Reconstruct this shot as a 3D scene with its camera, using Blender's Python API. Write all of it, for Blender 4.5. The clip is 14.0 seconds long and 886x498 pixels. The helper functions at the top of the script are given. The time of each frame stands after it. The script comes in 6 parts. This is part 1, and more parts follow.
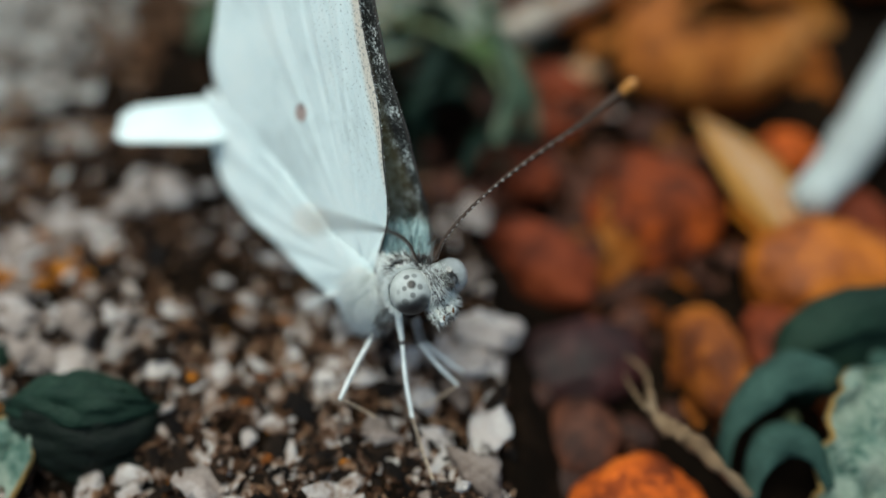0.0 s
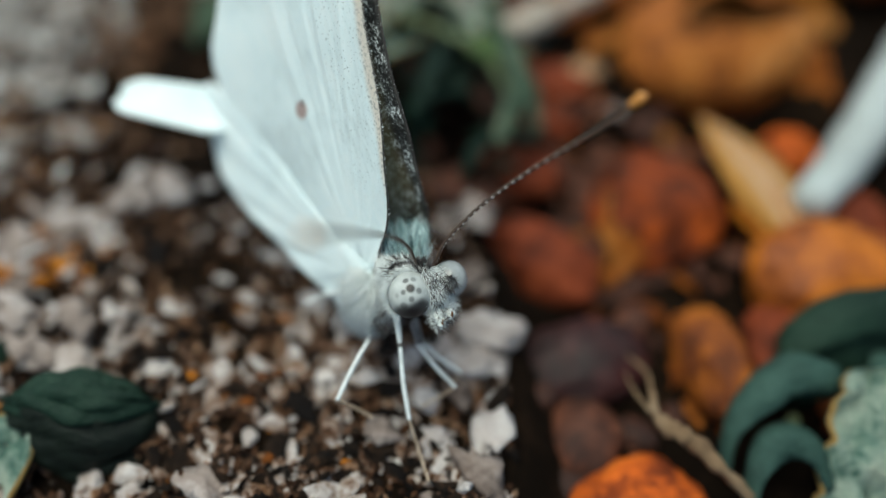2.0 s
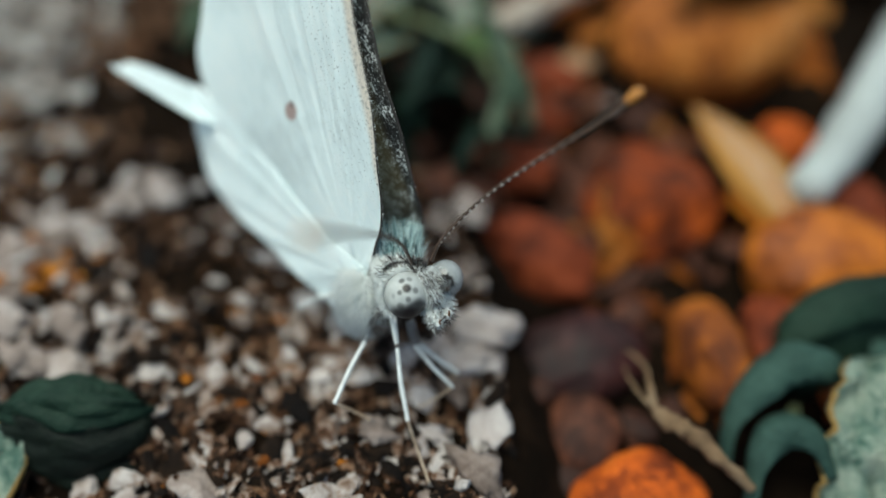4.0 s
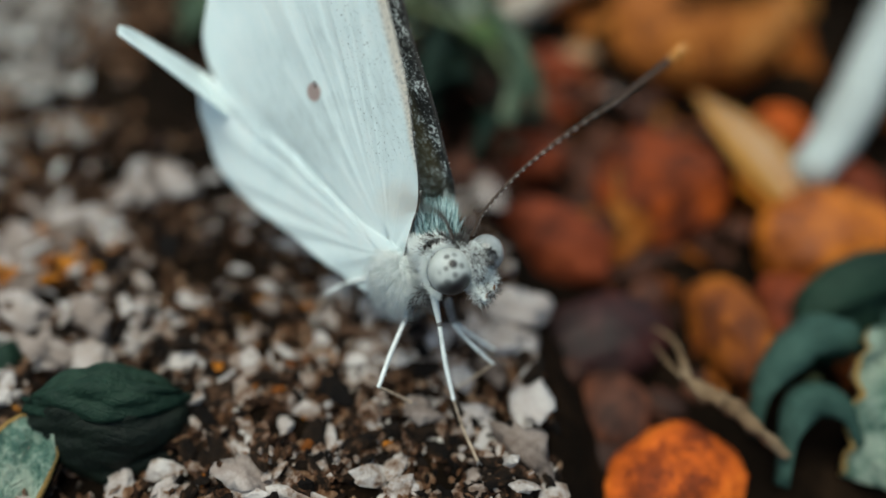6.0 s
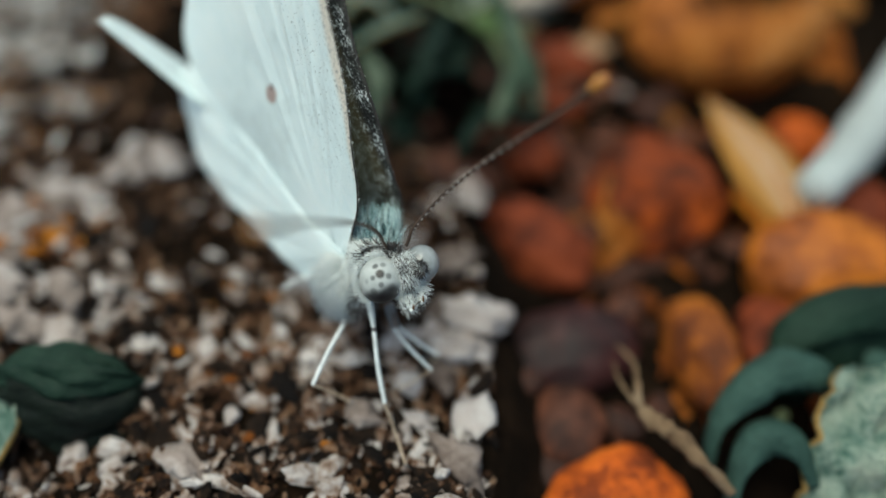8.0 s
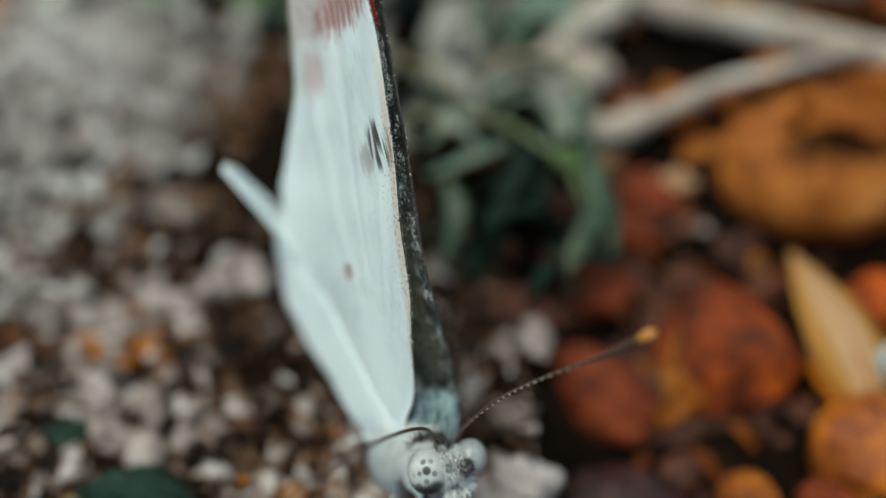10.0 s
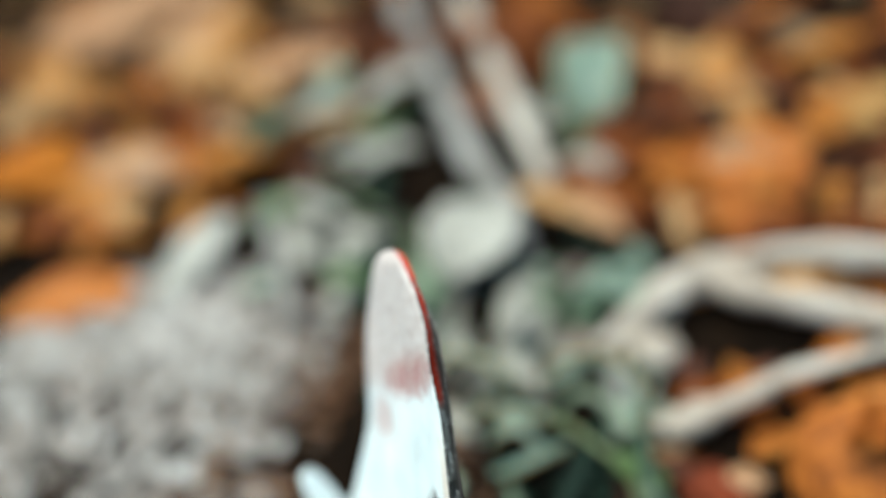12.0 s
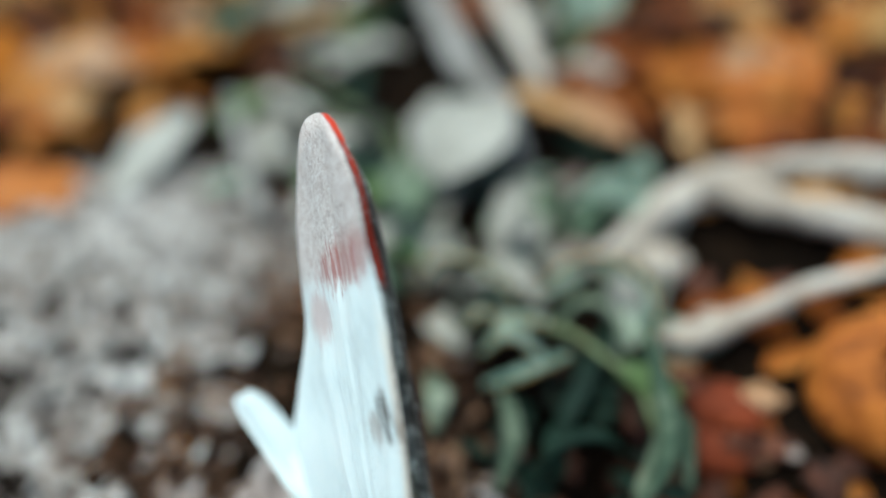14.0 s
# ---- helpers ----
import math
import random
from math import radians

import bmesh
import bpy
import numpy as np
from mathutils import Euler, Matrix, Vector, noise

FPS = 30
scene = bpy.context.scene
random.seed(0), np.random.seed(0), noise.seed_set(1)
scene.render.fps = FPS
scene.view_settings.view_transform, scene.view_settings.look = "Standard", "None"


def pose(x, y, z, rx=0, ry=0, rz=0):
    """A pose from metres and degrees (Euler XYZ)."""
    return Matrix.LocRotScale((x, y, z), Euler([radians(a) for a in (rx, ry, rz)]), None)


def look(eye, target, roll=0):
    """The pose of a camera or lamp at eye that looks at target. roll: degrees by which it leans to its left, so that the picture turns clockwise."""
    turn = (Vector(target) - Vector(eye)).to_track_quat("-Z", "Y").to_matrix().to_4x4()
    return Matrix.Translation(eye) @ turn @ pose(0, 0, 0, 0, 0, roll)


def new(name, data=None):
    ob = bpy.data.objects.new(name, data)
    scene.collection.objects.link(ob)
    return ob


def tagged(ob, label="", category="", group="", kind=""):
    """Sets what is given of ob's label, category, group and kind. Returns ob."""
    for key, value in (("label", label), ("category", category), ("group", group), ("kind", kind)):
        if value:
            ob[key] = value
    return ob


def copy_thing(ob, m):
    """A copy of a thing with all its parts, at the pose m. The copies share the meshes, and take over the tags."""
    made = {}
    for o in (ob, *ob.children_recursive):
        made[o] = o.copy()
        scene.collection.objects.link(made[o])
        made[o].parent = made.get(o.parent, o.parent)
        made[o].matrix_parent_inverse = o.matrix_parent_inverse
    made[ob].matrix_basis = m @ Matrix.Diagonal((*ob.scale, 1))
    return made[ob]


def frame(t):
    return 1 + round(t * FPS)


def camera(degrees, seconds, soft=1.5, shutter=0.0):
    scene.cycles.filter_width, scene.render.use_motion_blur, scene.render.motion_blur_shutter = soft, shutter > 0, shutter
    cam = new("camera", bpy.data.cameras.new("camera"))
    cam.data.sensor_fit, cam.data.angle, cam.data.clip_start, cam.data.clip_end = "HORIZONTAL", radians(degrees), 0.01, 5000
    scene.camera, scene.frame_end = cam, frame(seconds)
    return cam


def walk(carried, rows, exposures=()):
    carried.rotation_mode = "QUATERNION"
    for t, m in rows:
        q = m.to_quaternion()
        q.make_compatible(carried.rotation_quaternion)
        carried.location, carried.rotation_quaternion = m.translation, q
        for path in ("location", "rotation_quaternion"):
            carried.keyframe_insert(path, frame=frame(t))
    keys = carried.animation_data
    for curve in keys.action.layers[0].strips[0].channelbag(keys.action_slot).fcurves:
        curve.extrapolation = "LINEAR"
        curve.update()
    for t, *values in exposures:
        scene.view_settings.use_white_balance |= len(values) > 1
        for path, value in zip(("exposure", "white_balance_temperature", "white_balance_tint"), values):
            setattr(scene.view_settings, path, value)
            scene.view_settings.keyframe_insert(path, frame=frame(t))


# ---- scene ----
cam = camera(60.0, 14.0, soft=1.5)
cam.data.dof.use_dof = True
cam.data.dof.focus_distance = 0.0312
cam.data.dof.aperture_fstop = 11.0
walk(cam, [
    (0, pose(0.00038, -0.01966, 0.03146, 41.85, -0.52, -0.08)),
    (0.5, pose(-0.00005, -0.01955, 0.03186, 41.61, -0.81, -0.18)),
    (1, pose(0.00034, -0.01999, 0.03221, 41.77, -0.78, 0.00)),
    (1.5, pose(0.00052, -0.01989, 0.03217, 41.65, -0.75, 0.19)),
    (2, pose(-0.00001, -0.01944, 0.03143, 41.57, -1.10, -0.04)),
    (2.5, pose(0.00036, -0.01932, 0.03111, 41.46, -0.45, 0.41)),
    (3, pose(0.00138, -0.01963, 0.03156, 41.26, -0.15, 0.61)),
    (3.2, pose(0.00187, -0.01937, 0.03136, 40.99, 0.91, 0.53)),
    (3.83, pose(0.00082, -0.01931, 0.03117, 41.35, 0.23, -0.60)),
    (4.67, pose(-0.00058, -0.01924, 0.03090, 41.82, -0.68, -2.10)),
    (5.3, pose(-0.00162, -0.01918, 0.03069, 42.17, -1.36, -3.23)),
    (5.5, pose(-0.00240, -0.01929, 0.03026, 42.39, -2.29, -4.40)),
    (6, pose(-0.00364, -0.02025, 0.03011, 42.40, -2.14, -4.30)),
    (6.5, pose(-0.00175, -0.01898, 0.03050, 42.69, -1.87, -4.10)),
    (7, pose(-0.00001, -0.02021, 0.03201, 41.83, -0.89, -3.46)),
    (7.2, pose(0.00099, -0.02065, 0.03153, 40.77, -1.07, -2.68)),
    (7.83, pose(0.00142, -0.01900, 0.03169, 39.17, -1.10, 1.18)),
    (8.67, pose(0.00200, -0.01680, 0.03190, 37.04, -1.15, 6.31)),
    (9.3, pose(0.00242, -0.01515, 0.03205, 35.44, -1.18, 10.17)),
    (9.5, pose(0.00281, -0.01395, 0.03328, 36.45, -0.37, 10.33)),
    (9.7, pose(0.00267, -0.01341, 0.03511, 37.34, 0.35, 10.36)),
    (10, pose(0.00246, -0.01263, 0.03786, 38.66, 1.44, 10.42)),
    (10.5, pose(0.00238, -0.01171, 0.03909, 42.22, 2.87, 10.61)),
    (11, pose(0.00113, -0.00962, 0.04240, 44.78, 4.18, 12.17)),
    (11.5, pose(0.00330, -0.00798, 0.04391, 46.69, 5.35, 13.51)),
    (12, pose(0.00596, -0.00731, 0.04634, 51.10, 8.15, 16.46)),
    (12.5, pose(0.00629, -0.00560, 0.04144, 47.94, 6.15, 16.49)),
    (13, pose(0.00561, -0.00534, 0.03967, 51.07, 6.84, 17.93)),
    (13.5, pose(0.00435, -0.00413, 0.04087, 49.02, 6.99, 18.50)),
    (14, pose(0.00258, -0.00627, 0.03947, 47.65, 4.74, 15.49)),
], [(0, -0.13, 6600, -5), (0.5, -0.16, 6650, -5), (1, -0.24, 6600, -5), (1.5, -0.08, 6650, -5), (3, -0.08, 6650, -5), (5.5, -0.12, 6750, -5), (6, -0.17, 6750, -5), (6.5, -0.08, 6750, -5), (9.5, -0.13, 6750, -5), (10, -0.2, 6850, -5), (10.5, -0.58, 7200, -4), (11, -0.25, 6950, -5), (11.5, 0.03, 7050, -5), (12, 0.56, 6600, -5), (12.5, 0.36, 6750, -5), (13, 0.17, 6750, -5), (13.5, 0.4, 6250, -5), (14, 0.33, 6250, -5)])

# ---- light: a soft, cloudy day ----
world = bpy.data.worlds.new("sky")
scene.world = world
world.use_nodes = True
_n = world.node_tree.nodes
_sky = _n.new("ShaderNodeTexSky")
_sky.sky_type, _sky.sun_disc = "NISHITA", False
_sky.sun_elevation, _sky.sun_rotation = radians(77), radians(-90)
_sky.air_density, _sky.dust_density, _sky.ozone_density = 1.0, 2.0, 1.5
world.node_tree.links.new(_sky.outputs[0], _n["Background"].inputs[0])
_n["Background"].inputs[1].default_value = 0.16
_sun = new("sun", bpy.data.lights.new("sun", "SUN"))
_sun.data.energy, _sun.data.angle, _sun.data.color = 3.9, radians(48), (1.0, 0.965, 0.9)
_sun.matrix_world = look((-0.022, 0.0, 0.1), (0, 0, 0))

MM = 0.001


# ---- materials ----
def nodes(name):
    m = bpy.data.materials.new(name)
    m.use_nodes = True
    nt = m.node_tree
    return m, nt, nt.nodes["Principled BSDF"]


def node(nt, kind, **values):
    nd = nt.nodes.new("ShaderNode" + kind)
    for k, v in values.items():
        if k == "op":
            nd.operation = v
        elif k == "blend":
            nd.data_type, nd.blend_type = "RGBA", v
    return nd


def noise_of(nt, scale, detail=4.0, rough=0.6, vec=None):
    nd = node(nt, "TexNoise")
    nd.inputs["Scale"].default_value, nd.inputs["Detail"].default_value, nd.inputs["Roughness"].default_value = scale, detail, rough
    if vec is None:
        vec = node(nt, "TexCoord").outputs["Object"]
    nt.links.new(vec, nd.inputs["Vector"])
    return nd.outputs["Fac"]


def ramp(nt, fac, stops, interp="LINEAR"):
    nd = node(nt, "ValToRGB")
    nd.color_ramp.interpolation = interp
    e = nd.color_ramp.elements
    while len(e) < len(stops):
        e.new(0.5)
    for el, (p, c) in zip(e, stops):
        el.position, el.color = p, (*c, 1) if len(c) == 3 else c
    nt.links.new(fac, nd.inputs[0])
    return nd.outputs[0]


def mix(nt, fac, a, b, blend="MIX"):
    nd = node(nt, "Mix", blend=blend)
    for sock, v in ((nd.inputs[0], fac), (nd.inputs[6], a), (nd.inputs[7], b)):
        if isinstance(v, (int, float)):
            sock.default_value = v
        elif isinstance(v, tuple):
            sock.default_value = (*v, 1)
        else:
            nt.links.new(v, sock)
    return nd.outputs[2]


def calc(nt, op, a, b=0.0, c=0.0):
    nd = node(nt, "Math", op=op)
    for sock, v in zip(nd.inputs, (a, b, c)):
        if isinstance(v, (int, float)):
            sock.default_value = v
        else:
            nt.links.new(v, sock)
    return nd.outputs[0]


def band(nt, x, lo, hi, soft):
    """1 between lo and hi, with soft edges."""
    def step(at, up):
        nd = node(nt, "MapRange")
        nd.interpolation_type = "SMOOTHSTEP"
        nt.links.new(x, nd.inputs[0])
        nd.inputs[1].default_value, nd.inputs[2].default_value = at - soft, at + soft
        nd.inputs[3].default_value, nd.inputs[4].default_value = (0, 1) if up else (1, 0)
        return nd.outputs[0]
    return calc(nt, "MULTIPLY", step(lo, True), step(hi, False))


def bump(nt, bsdf, height, strength, dist):
    nd = node(nt, "Bump")
    nd.inputs["Strength"].default_value, nd.inputs["Distance"].default_value = strength, dist
    nt.links.new(height, nd.inputs["Height"])
    nt.links.new(nd.outputs[0], bsdf.inputs["Normal"])


def finish(nt, bsdf, colour, rough=0.8, spec=0.3):
    nt.links.new(colour, bsdf.inputs["Base Color"])
    bsdf.inputs["Roughness"].default_value = rough
    bsdf.inputs["Specular IOR Level"].default_value = spec


def varied(name, stops, scale, fine, rough=0.8, spec=0.3, rel=0.3, dist=0.0003, vary="", spread=0.35, tone=(1, 1, 1), patch=0.0):
    """A surface with blotches and grain. vary: 'object' or 'island' shifts its tone from piece to piece."""
    m, nt, b = nodes(name)
    big = noise_of(nt, scale, 5, 0.62)
    small = noise_of(nt, fine, 6, 0.7)
    fac = calc(nt, "ADD", calc(nt, "MULTIPLY", big, 0.7), calc(nt, "MULTIPLY", small, 0.3))
    if vary == "object":
        r = node(nt, "ObjectInfo").outputs["Random"]
    elif vary == "island":
        r = node(nt, "NewGeometry").outputs["Random Per Island"]
    if vary:
        fac = calc(nt, "ADD", fac, calc(nt, "MULTIPLY", calc(nt, "SUBTRACT", r, 0.5), spread))
    if patch:
        fac = calc(nt, "ADD", fac, calc(nt, "MULTIPLY", calc(nt, "SUBTRACT", noise_of(nt, 230, 3, 0.6), 0.5), patch))
    stops = [(p, tuple(c * k for c, k in zip(col, tone))) for p, col in stops]
    finish(nt, b, ramp(nt, fac, stops), rough, spec)
    bump(nt, b, small, rel, dist)
    return m


def leafy(name, stops, vein, scale, rough=0.7, through_=0.25, vary="object", spread=0.3, rel=0.5, edge=None, edge_at=0.472, edge_soft=0.014, tone=(0.56, 0.44, 0.27), lines=0.22):
    """A leaf: blotches, side veins along the blade (from its UV), a little light through it."""
    m, nt, b = nodes(name)
    uv = node(nt, "UVMap").outputs[0]
    sep = node(nt, "SeparateXYZ")
    nt.links.new(uv, sep.inputs[0])
    big = noise_of(nt, scale, 5, 0.65)
    fine = noise_of(nt, scale * 7, 4, 0.7)
    r = node(nt, "ObjectInfo").outputs["Random"] if vary == "object" else node(nt, "NewGeometry").outputs["Random Per Island"]
    fac = calc(nt, "ADD", calc(nt, "ADD", calc(nt, "MULTIPLY", big, 0.65), calc(nt, "MULTIPLY", fine, 0.35)), calc(nt, "MULTIPLY", calc(nt, "SUBTRACT", r, 0.5), spread))
    col = ramp(nt, fac, [(p, tuple(c * k for c, k in zip(q, tone))) for p, q in stops])
    vein = tuple(c * k for c, k in zip(vein, tone))
    across = calc(nt, "ABSOLUTE", calc(nt, "SUBTRACT", sep.outputs[1], 0.5))
    wave = calc(nt, "SINE", calc(nt, "MULTIPLY", calc(nt, "SUBTRACT", sep.outputs[0], calc(nt, "MULTIPLY", across, 0.6)), 75.0))
    line = band(nt, wave, 0.86, 2.0, 0.12)
    col = mix(nt, calc(nt, "MULTIPLY", line, lines), col, vein)
    if edge:
        col = mix(nt, band(nt, across, edge_at, 2.0, edge_soft), col, edge)
    finish(nt, b, col, rough, 0.18)
    bump(nt, b, calc(nt, "ADD", calc(nt, "MULTIPLY", line, lines * 1.6), calc(nt, "ADD", fine, big)), rel, 0.0005)
    out = nt.nodes["Material Output"]
    tr = node(nt, "BsdfTranslucent")
    nt.links.new(col, tr.inputs[0])
    mx = node(nt, "MixShader")
    mx.inputs[0].default_value = through_
    nt.links.new(b.outputs[0], mx.inputs[1])
    nt.links.new(tr.outputs[0], mx.inputs[2])
    nt.links.new(mx.outputs[0], out.inputs[0])
    return m


# dark soil, taken near black so its colour also carries the gaps' shade
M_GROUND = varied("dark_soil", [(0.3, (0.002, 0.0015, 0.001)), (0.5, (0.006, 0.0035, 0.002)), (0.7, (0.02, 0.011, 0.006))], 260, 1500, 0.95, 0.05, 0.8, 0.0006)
M_CRUMB = varied("soil_crumb", [(0.28, (0.004, 0.0025, 0.002)), (0.45, (0.02, 0.011, 0.006)), (0.515, (0.11, 0.052, 0.028)), (0.58, (0.27, 0.195, 0.155)), (0.655, (0.42, 0.355, 0.325)), (0.76, (0.6, 0.55, 0.53))], 1500, 4500, 0.88, 0.15, 0.9, 0.0003, "island", 0.5, patch=0.9)
M_FINE = varied("fine_brown_soil", [(0.3, (0.004, 0.0025, 0.002)), (0.48, (0.03, 0.014, 0.008)), (0.6, (0.12, 0.056, 0.028)), (0.8, (0.32, 0.2, 0.13))], 1500, 4500, 0.92, 0.12, 0.9, 0.0003, "island", 0.45, patch=0.5)
M_PALE = varied("pale_soil", [(0.2, (0.075, 0.058, 0.048)), (0.4, (0.24, 0.207, 0.186)), (0.6, (0.425, 0.405, 0.385)), (0.8, (0.55, 0.545, 0.53))], 300, 2500, 0.95, 0.1, 0.6, 0.0002, "island", 0.4)
M_BIT = varied("orange_bit", [(0.3, (0.2, 0.075, 0.014)), (0.6, (0.55, 0.25, 0.045)), (0.8, (0.68, 0.38, 0.1))], 700, 3500, 0.8, 0.2, 0.4, 0.0002, "island", 0.6, tone=(0.6, 0.45, 0.2))
M_PEBBLE = varied("pale_pebble", [(0.25, (0.16, 0.12, 0.1)), (0.45, (0.38, 0.32, 0.29)), (0.62, (0.6, 0.55, 0.53)), (0.8, (0.7, 0.68, 0.67))], 450, 4000, 0.75, 0.3, 0.5, 0.0002, "object", 0.5, tone=(0.62, 0.59, 0.58))
M_RUST = varied("rust_stone", [(0.32, (0.035, 0.011, 0.006)), (0.44, (0.16, 0.042, 0.012)), (0.55, (0.42, 0.125, 0.025)), (0.68, (0.68, 0.28, 0.075))], 330, 1800, 0.75, 0.25, 0.5, 0.0004, "object", 0.18, tone=(1.1, 0.68, 0.26))
M_REDBR = varied("red_brown_stone", [(0.32, (0.03, 0.01, 0.007)), (0.45, (0.15, 0.042, 0.018)), (0.58, (0.32, 0.1, 0.05)), (0.7, (0.5, 0.22, 0.13))], 330, 1800, 0.75, 0.25, 0.5, 0.0004, tone=(0.62, 0.36, 0.19))
M_PURPLE = varied("purple_stone", [(0.36, (0.012, 0.005, 0.005)), (0.5, (0.06, 0.022, 0.02)), (0.62, (0.17, 0.075, 0.075)), (0.74, (0.36, 0.22, 0.23))], 380, 2000, 0.6, 0.4, 0.4, 0.0003, tone=(0.3, 0.13, 0.11))
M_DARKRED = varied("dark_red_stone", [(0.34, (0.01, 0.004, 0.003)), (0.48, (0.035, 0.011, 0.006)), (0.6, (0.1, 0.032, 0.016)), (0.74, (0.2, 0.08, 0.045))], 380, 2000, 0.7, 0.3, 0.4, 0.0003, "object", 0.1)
M_GOLD = varied("golden_stone", [(0.34, (0.03, 0.01, 0.004)), (0.45, (0.17, 0.055, 0.01)), (0.56, (0.42, 0.17, 0.028)), (0.7, (0.62, 0.32, 0.07))], 330, 1800, 0.7, 0.3, 0.5, 0.0004, "object", 0.15, tone=(0.66, 0.44, 0.17))
M_HONEY = varied("honey_stone", [(0.32, (0.05, 0.014, 0.004)), (0.44, (0.24, 0.08, 0.012)), (0.56, (0.52, 0.22, 0.035)), (0.7, (0.7, 0.4, 0.12))], 200, 1800, 0.6, 0.35, 0.4, 0.0003, tone=(0.88, 0.6, 0.22))
M_BOULDER = varied("pinkish_orange_stone", [(0.34, (0.16, 0.06, 0.012)), (0.44, (0.38, 0.15, 0.03)), (0.53, (0.62, 0.28, 0.075)), (0.64, (0.76, 0.48, 0.3))], 190, 1500, 0.7, 0.3, 0.5, 0.0004, tone=(0.62, 0.43, 0.2))
M_GINGER = leafy("ginger_leaf", [(0.3, (0.16, 0.045, 0.01)), (0.44, (0.5, 0.19, 0.045)), (0.54, (0.66, 0.32, 0.11)), (0.66, (0.76, 0.5, 0.3))], (0.4, 0.18, 0.06), 100, 0.7, 0.2, spread=0.2, tone=(0.66, 0.5, 0.36), lines=0.08)
M_DEAD = leafy("dead_leaf", [(0.22, (0.09, 0.025, 0.008)), (0.4, (0.27, 0.085, 0.018)), (0.53, (0.48, 0.17, 0.03)), (0.67, (0.6, 0.3, 0.1)), (0.82, (0.66, 0.46, 0.3))], (0.2, 0.07, 0.02), 110, 0.7, 0.2, spread=0.32)
M_LITTER = leafy("litter_leaf", [(0.26, (0.04, 0.012, 0.005)), (0.4, (0.26, 0.08, 0.018)), (0.53, (0.55, 0.22, 0.045)), (0.66, (0.66, 0.37, 0.13)), (0.82, (0.72, 0.56, 0.42))], (0.25, 0.1, 0.03), 110, 0.7, 0.2, vary="island", spread=0.8, tone=(0.6, 0.47, 0.3))
M_AMBER = leafy("amber_leaf", [(0.32, (0.12, 0.03, 0.006)), (0.46, (0.46, 0.17, 0.02)), (0.62, (0.68, 0.34, 0.05)), (0.8, (0.72, 0.48, 0.2))], (0.22, 0.07, 0.012), 120, 0.65, 0.25, spread=0.25, tone=(0.42, 0.26, 0.095))
M_GOLDLEAF = leafy("golden_leaf", [(0.3, (0.2, 0.06, 0.01)), (0.46, (0.5, 0.2, 0.025)), (0.62, (0.68, 0.34, 0.05)), (0.8, (0.72, 0.48, 0.2))], (0.24, 0.08, 0.014), 120, 0.65, 0.25, spread=0.15, tone=(0.66, 0.44, 0.17))
M_TAN = leafy("tan_leaf", [(0.25, (0.35, 0.2, 0.09)), (0.5, (0.58, 0.42, 0.25)), (0.75, (0.72, 0.6, 0.45))], (0.3, 0.17, 0.08), 150, 0.7, 0.2, spread=0.1, tone=(0.62, 0.48, 0.28))
M_POINT = leafy("pale_hearted_leaf", [(0.25, (0.5, 0.36, 0.24)), (0.5, (0.64, 0.52, 0.4)), (0.75, (0.74, 0.64, 0.54))], (0.5, 0.34, 0.2), 150, 0.7, 0.2, spread=0.1, edge=(0.36, 0.17, 0.035), edge_at=0.22, edge_soft=0.16, tone=(0.74, 0.6, 0.46), lines=0.06)
M_LITTERPALE = leafy("pinkish_tan_leaf", [(0.25, (0.4, 0.2, 0.1)), (0.5, (0.62, 0.42, 0.28)), (0.75, (0.74, 0.6, 0.5))], (0.4, 0.22, 0.12), 90, 0.7, 0.2, spread=0.2, tone=(0.62, 0.52, 0.42))
M_PALELEAF = leafy("bleached_leaf", [(0.25, (0.35, 0.32, 0.27)), (0.5, (0.56, 0.55, 0.5)), (0.75, (0.7, 0.69, 0.65))], (0.36, 0.33, 0.28), 150, 0.75, 0.2, spread=0.2, tone=(0.61, 0.61, 0.6))
M_GREEN = leafy("grey_green_leaf", [(0.28, (0.02, 0.038, 0.03)), (0.45, (0.075, 0.115, 0.08)), (0.6, (0.19, 0.25, 0.185)), (0.78, (0.42, 0.48, 0.4))], (0.2, 0.3, 0.22), 220, 0.75, 0.2, spread=0.35, tone=(0.72, 0.75, 0.68))
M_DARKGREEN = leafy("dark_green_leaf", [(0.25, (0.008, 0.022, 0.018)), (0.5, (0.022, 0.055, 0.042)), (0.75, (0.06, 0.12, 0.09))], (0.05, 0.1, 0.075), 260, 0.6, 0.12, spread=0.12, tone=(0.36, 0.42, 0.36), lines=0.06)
# dark green pushed near black: shade put into the leaf colour
M_SHADEGREEN = leafy("blackish_green_leaf", [(0.3, (0.004, 0.008, 0.007)), (0.55, (0.012, 0.022, 0.016)), (0.75, (0.03, 0.05, 0.036))], (0.02, 0.035, 0.025), 260, 0.6, 0.08, spread=0.12, tone=(0.5, 0.5, 0.45), lines=0.06)
M_HOOD = leafy("blue_green_leaf", [(0.25, (0.025, 0.06, 0.052)), (0.5, (0.085, 0.17, 0.145)), (0.75, (0.2, 0.3, 0.26))], (0.12, 0.2, 0.17), 260, 0.6, 0.12, spread=0.15, rel=0.6, tone=(0.44, 0.47, 0.45), lines=0.05)
M_SAGE = leafy("sage_leaf", [(0.28, (0.012, 0.026, 0.02)), (0.45, (0.05, 0.082, 0.058)), (0.6, (0.17, 0.2, 0.155)), (0.74, (0.42, 0.46, 0.4))], (0.16, 0.2, 0.16), 240, 0.7, 0.15, spread=0.3, tone=(0.92, 0.95, 0.86), lines=0.08)
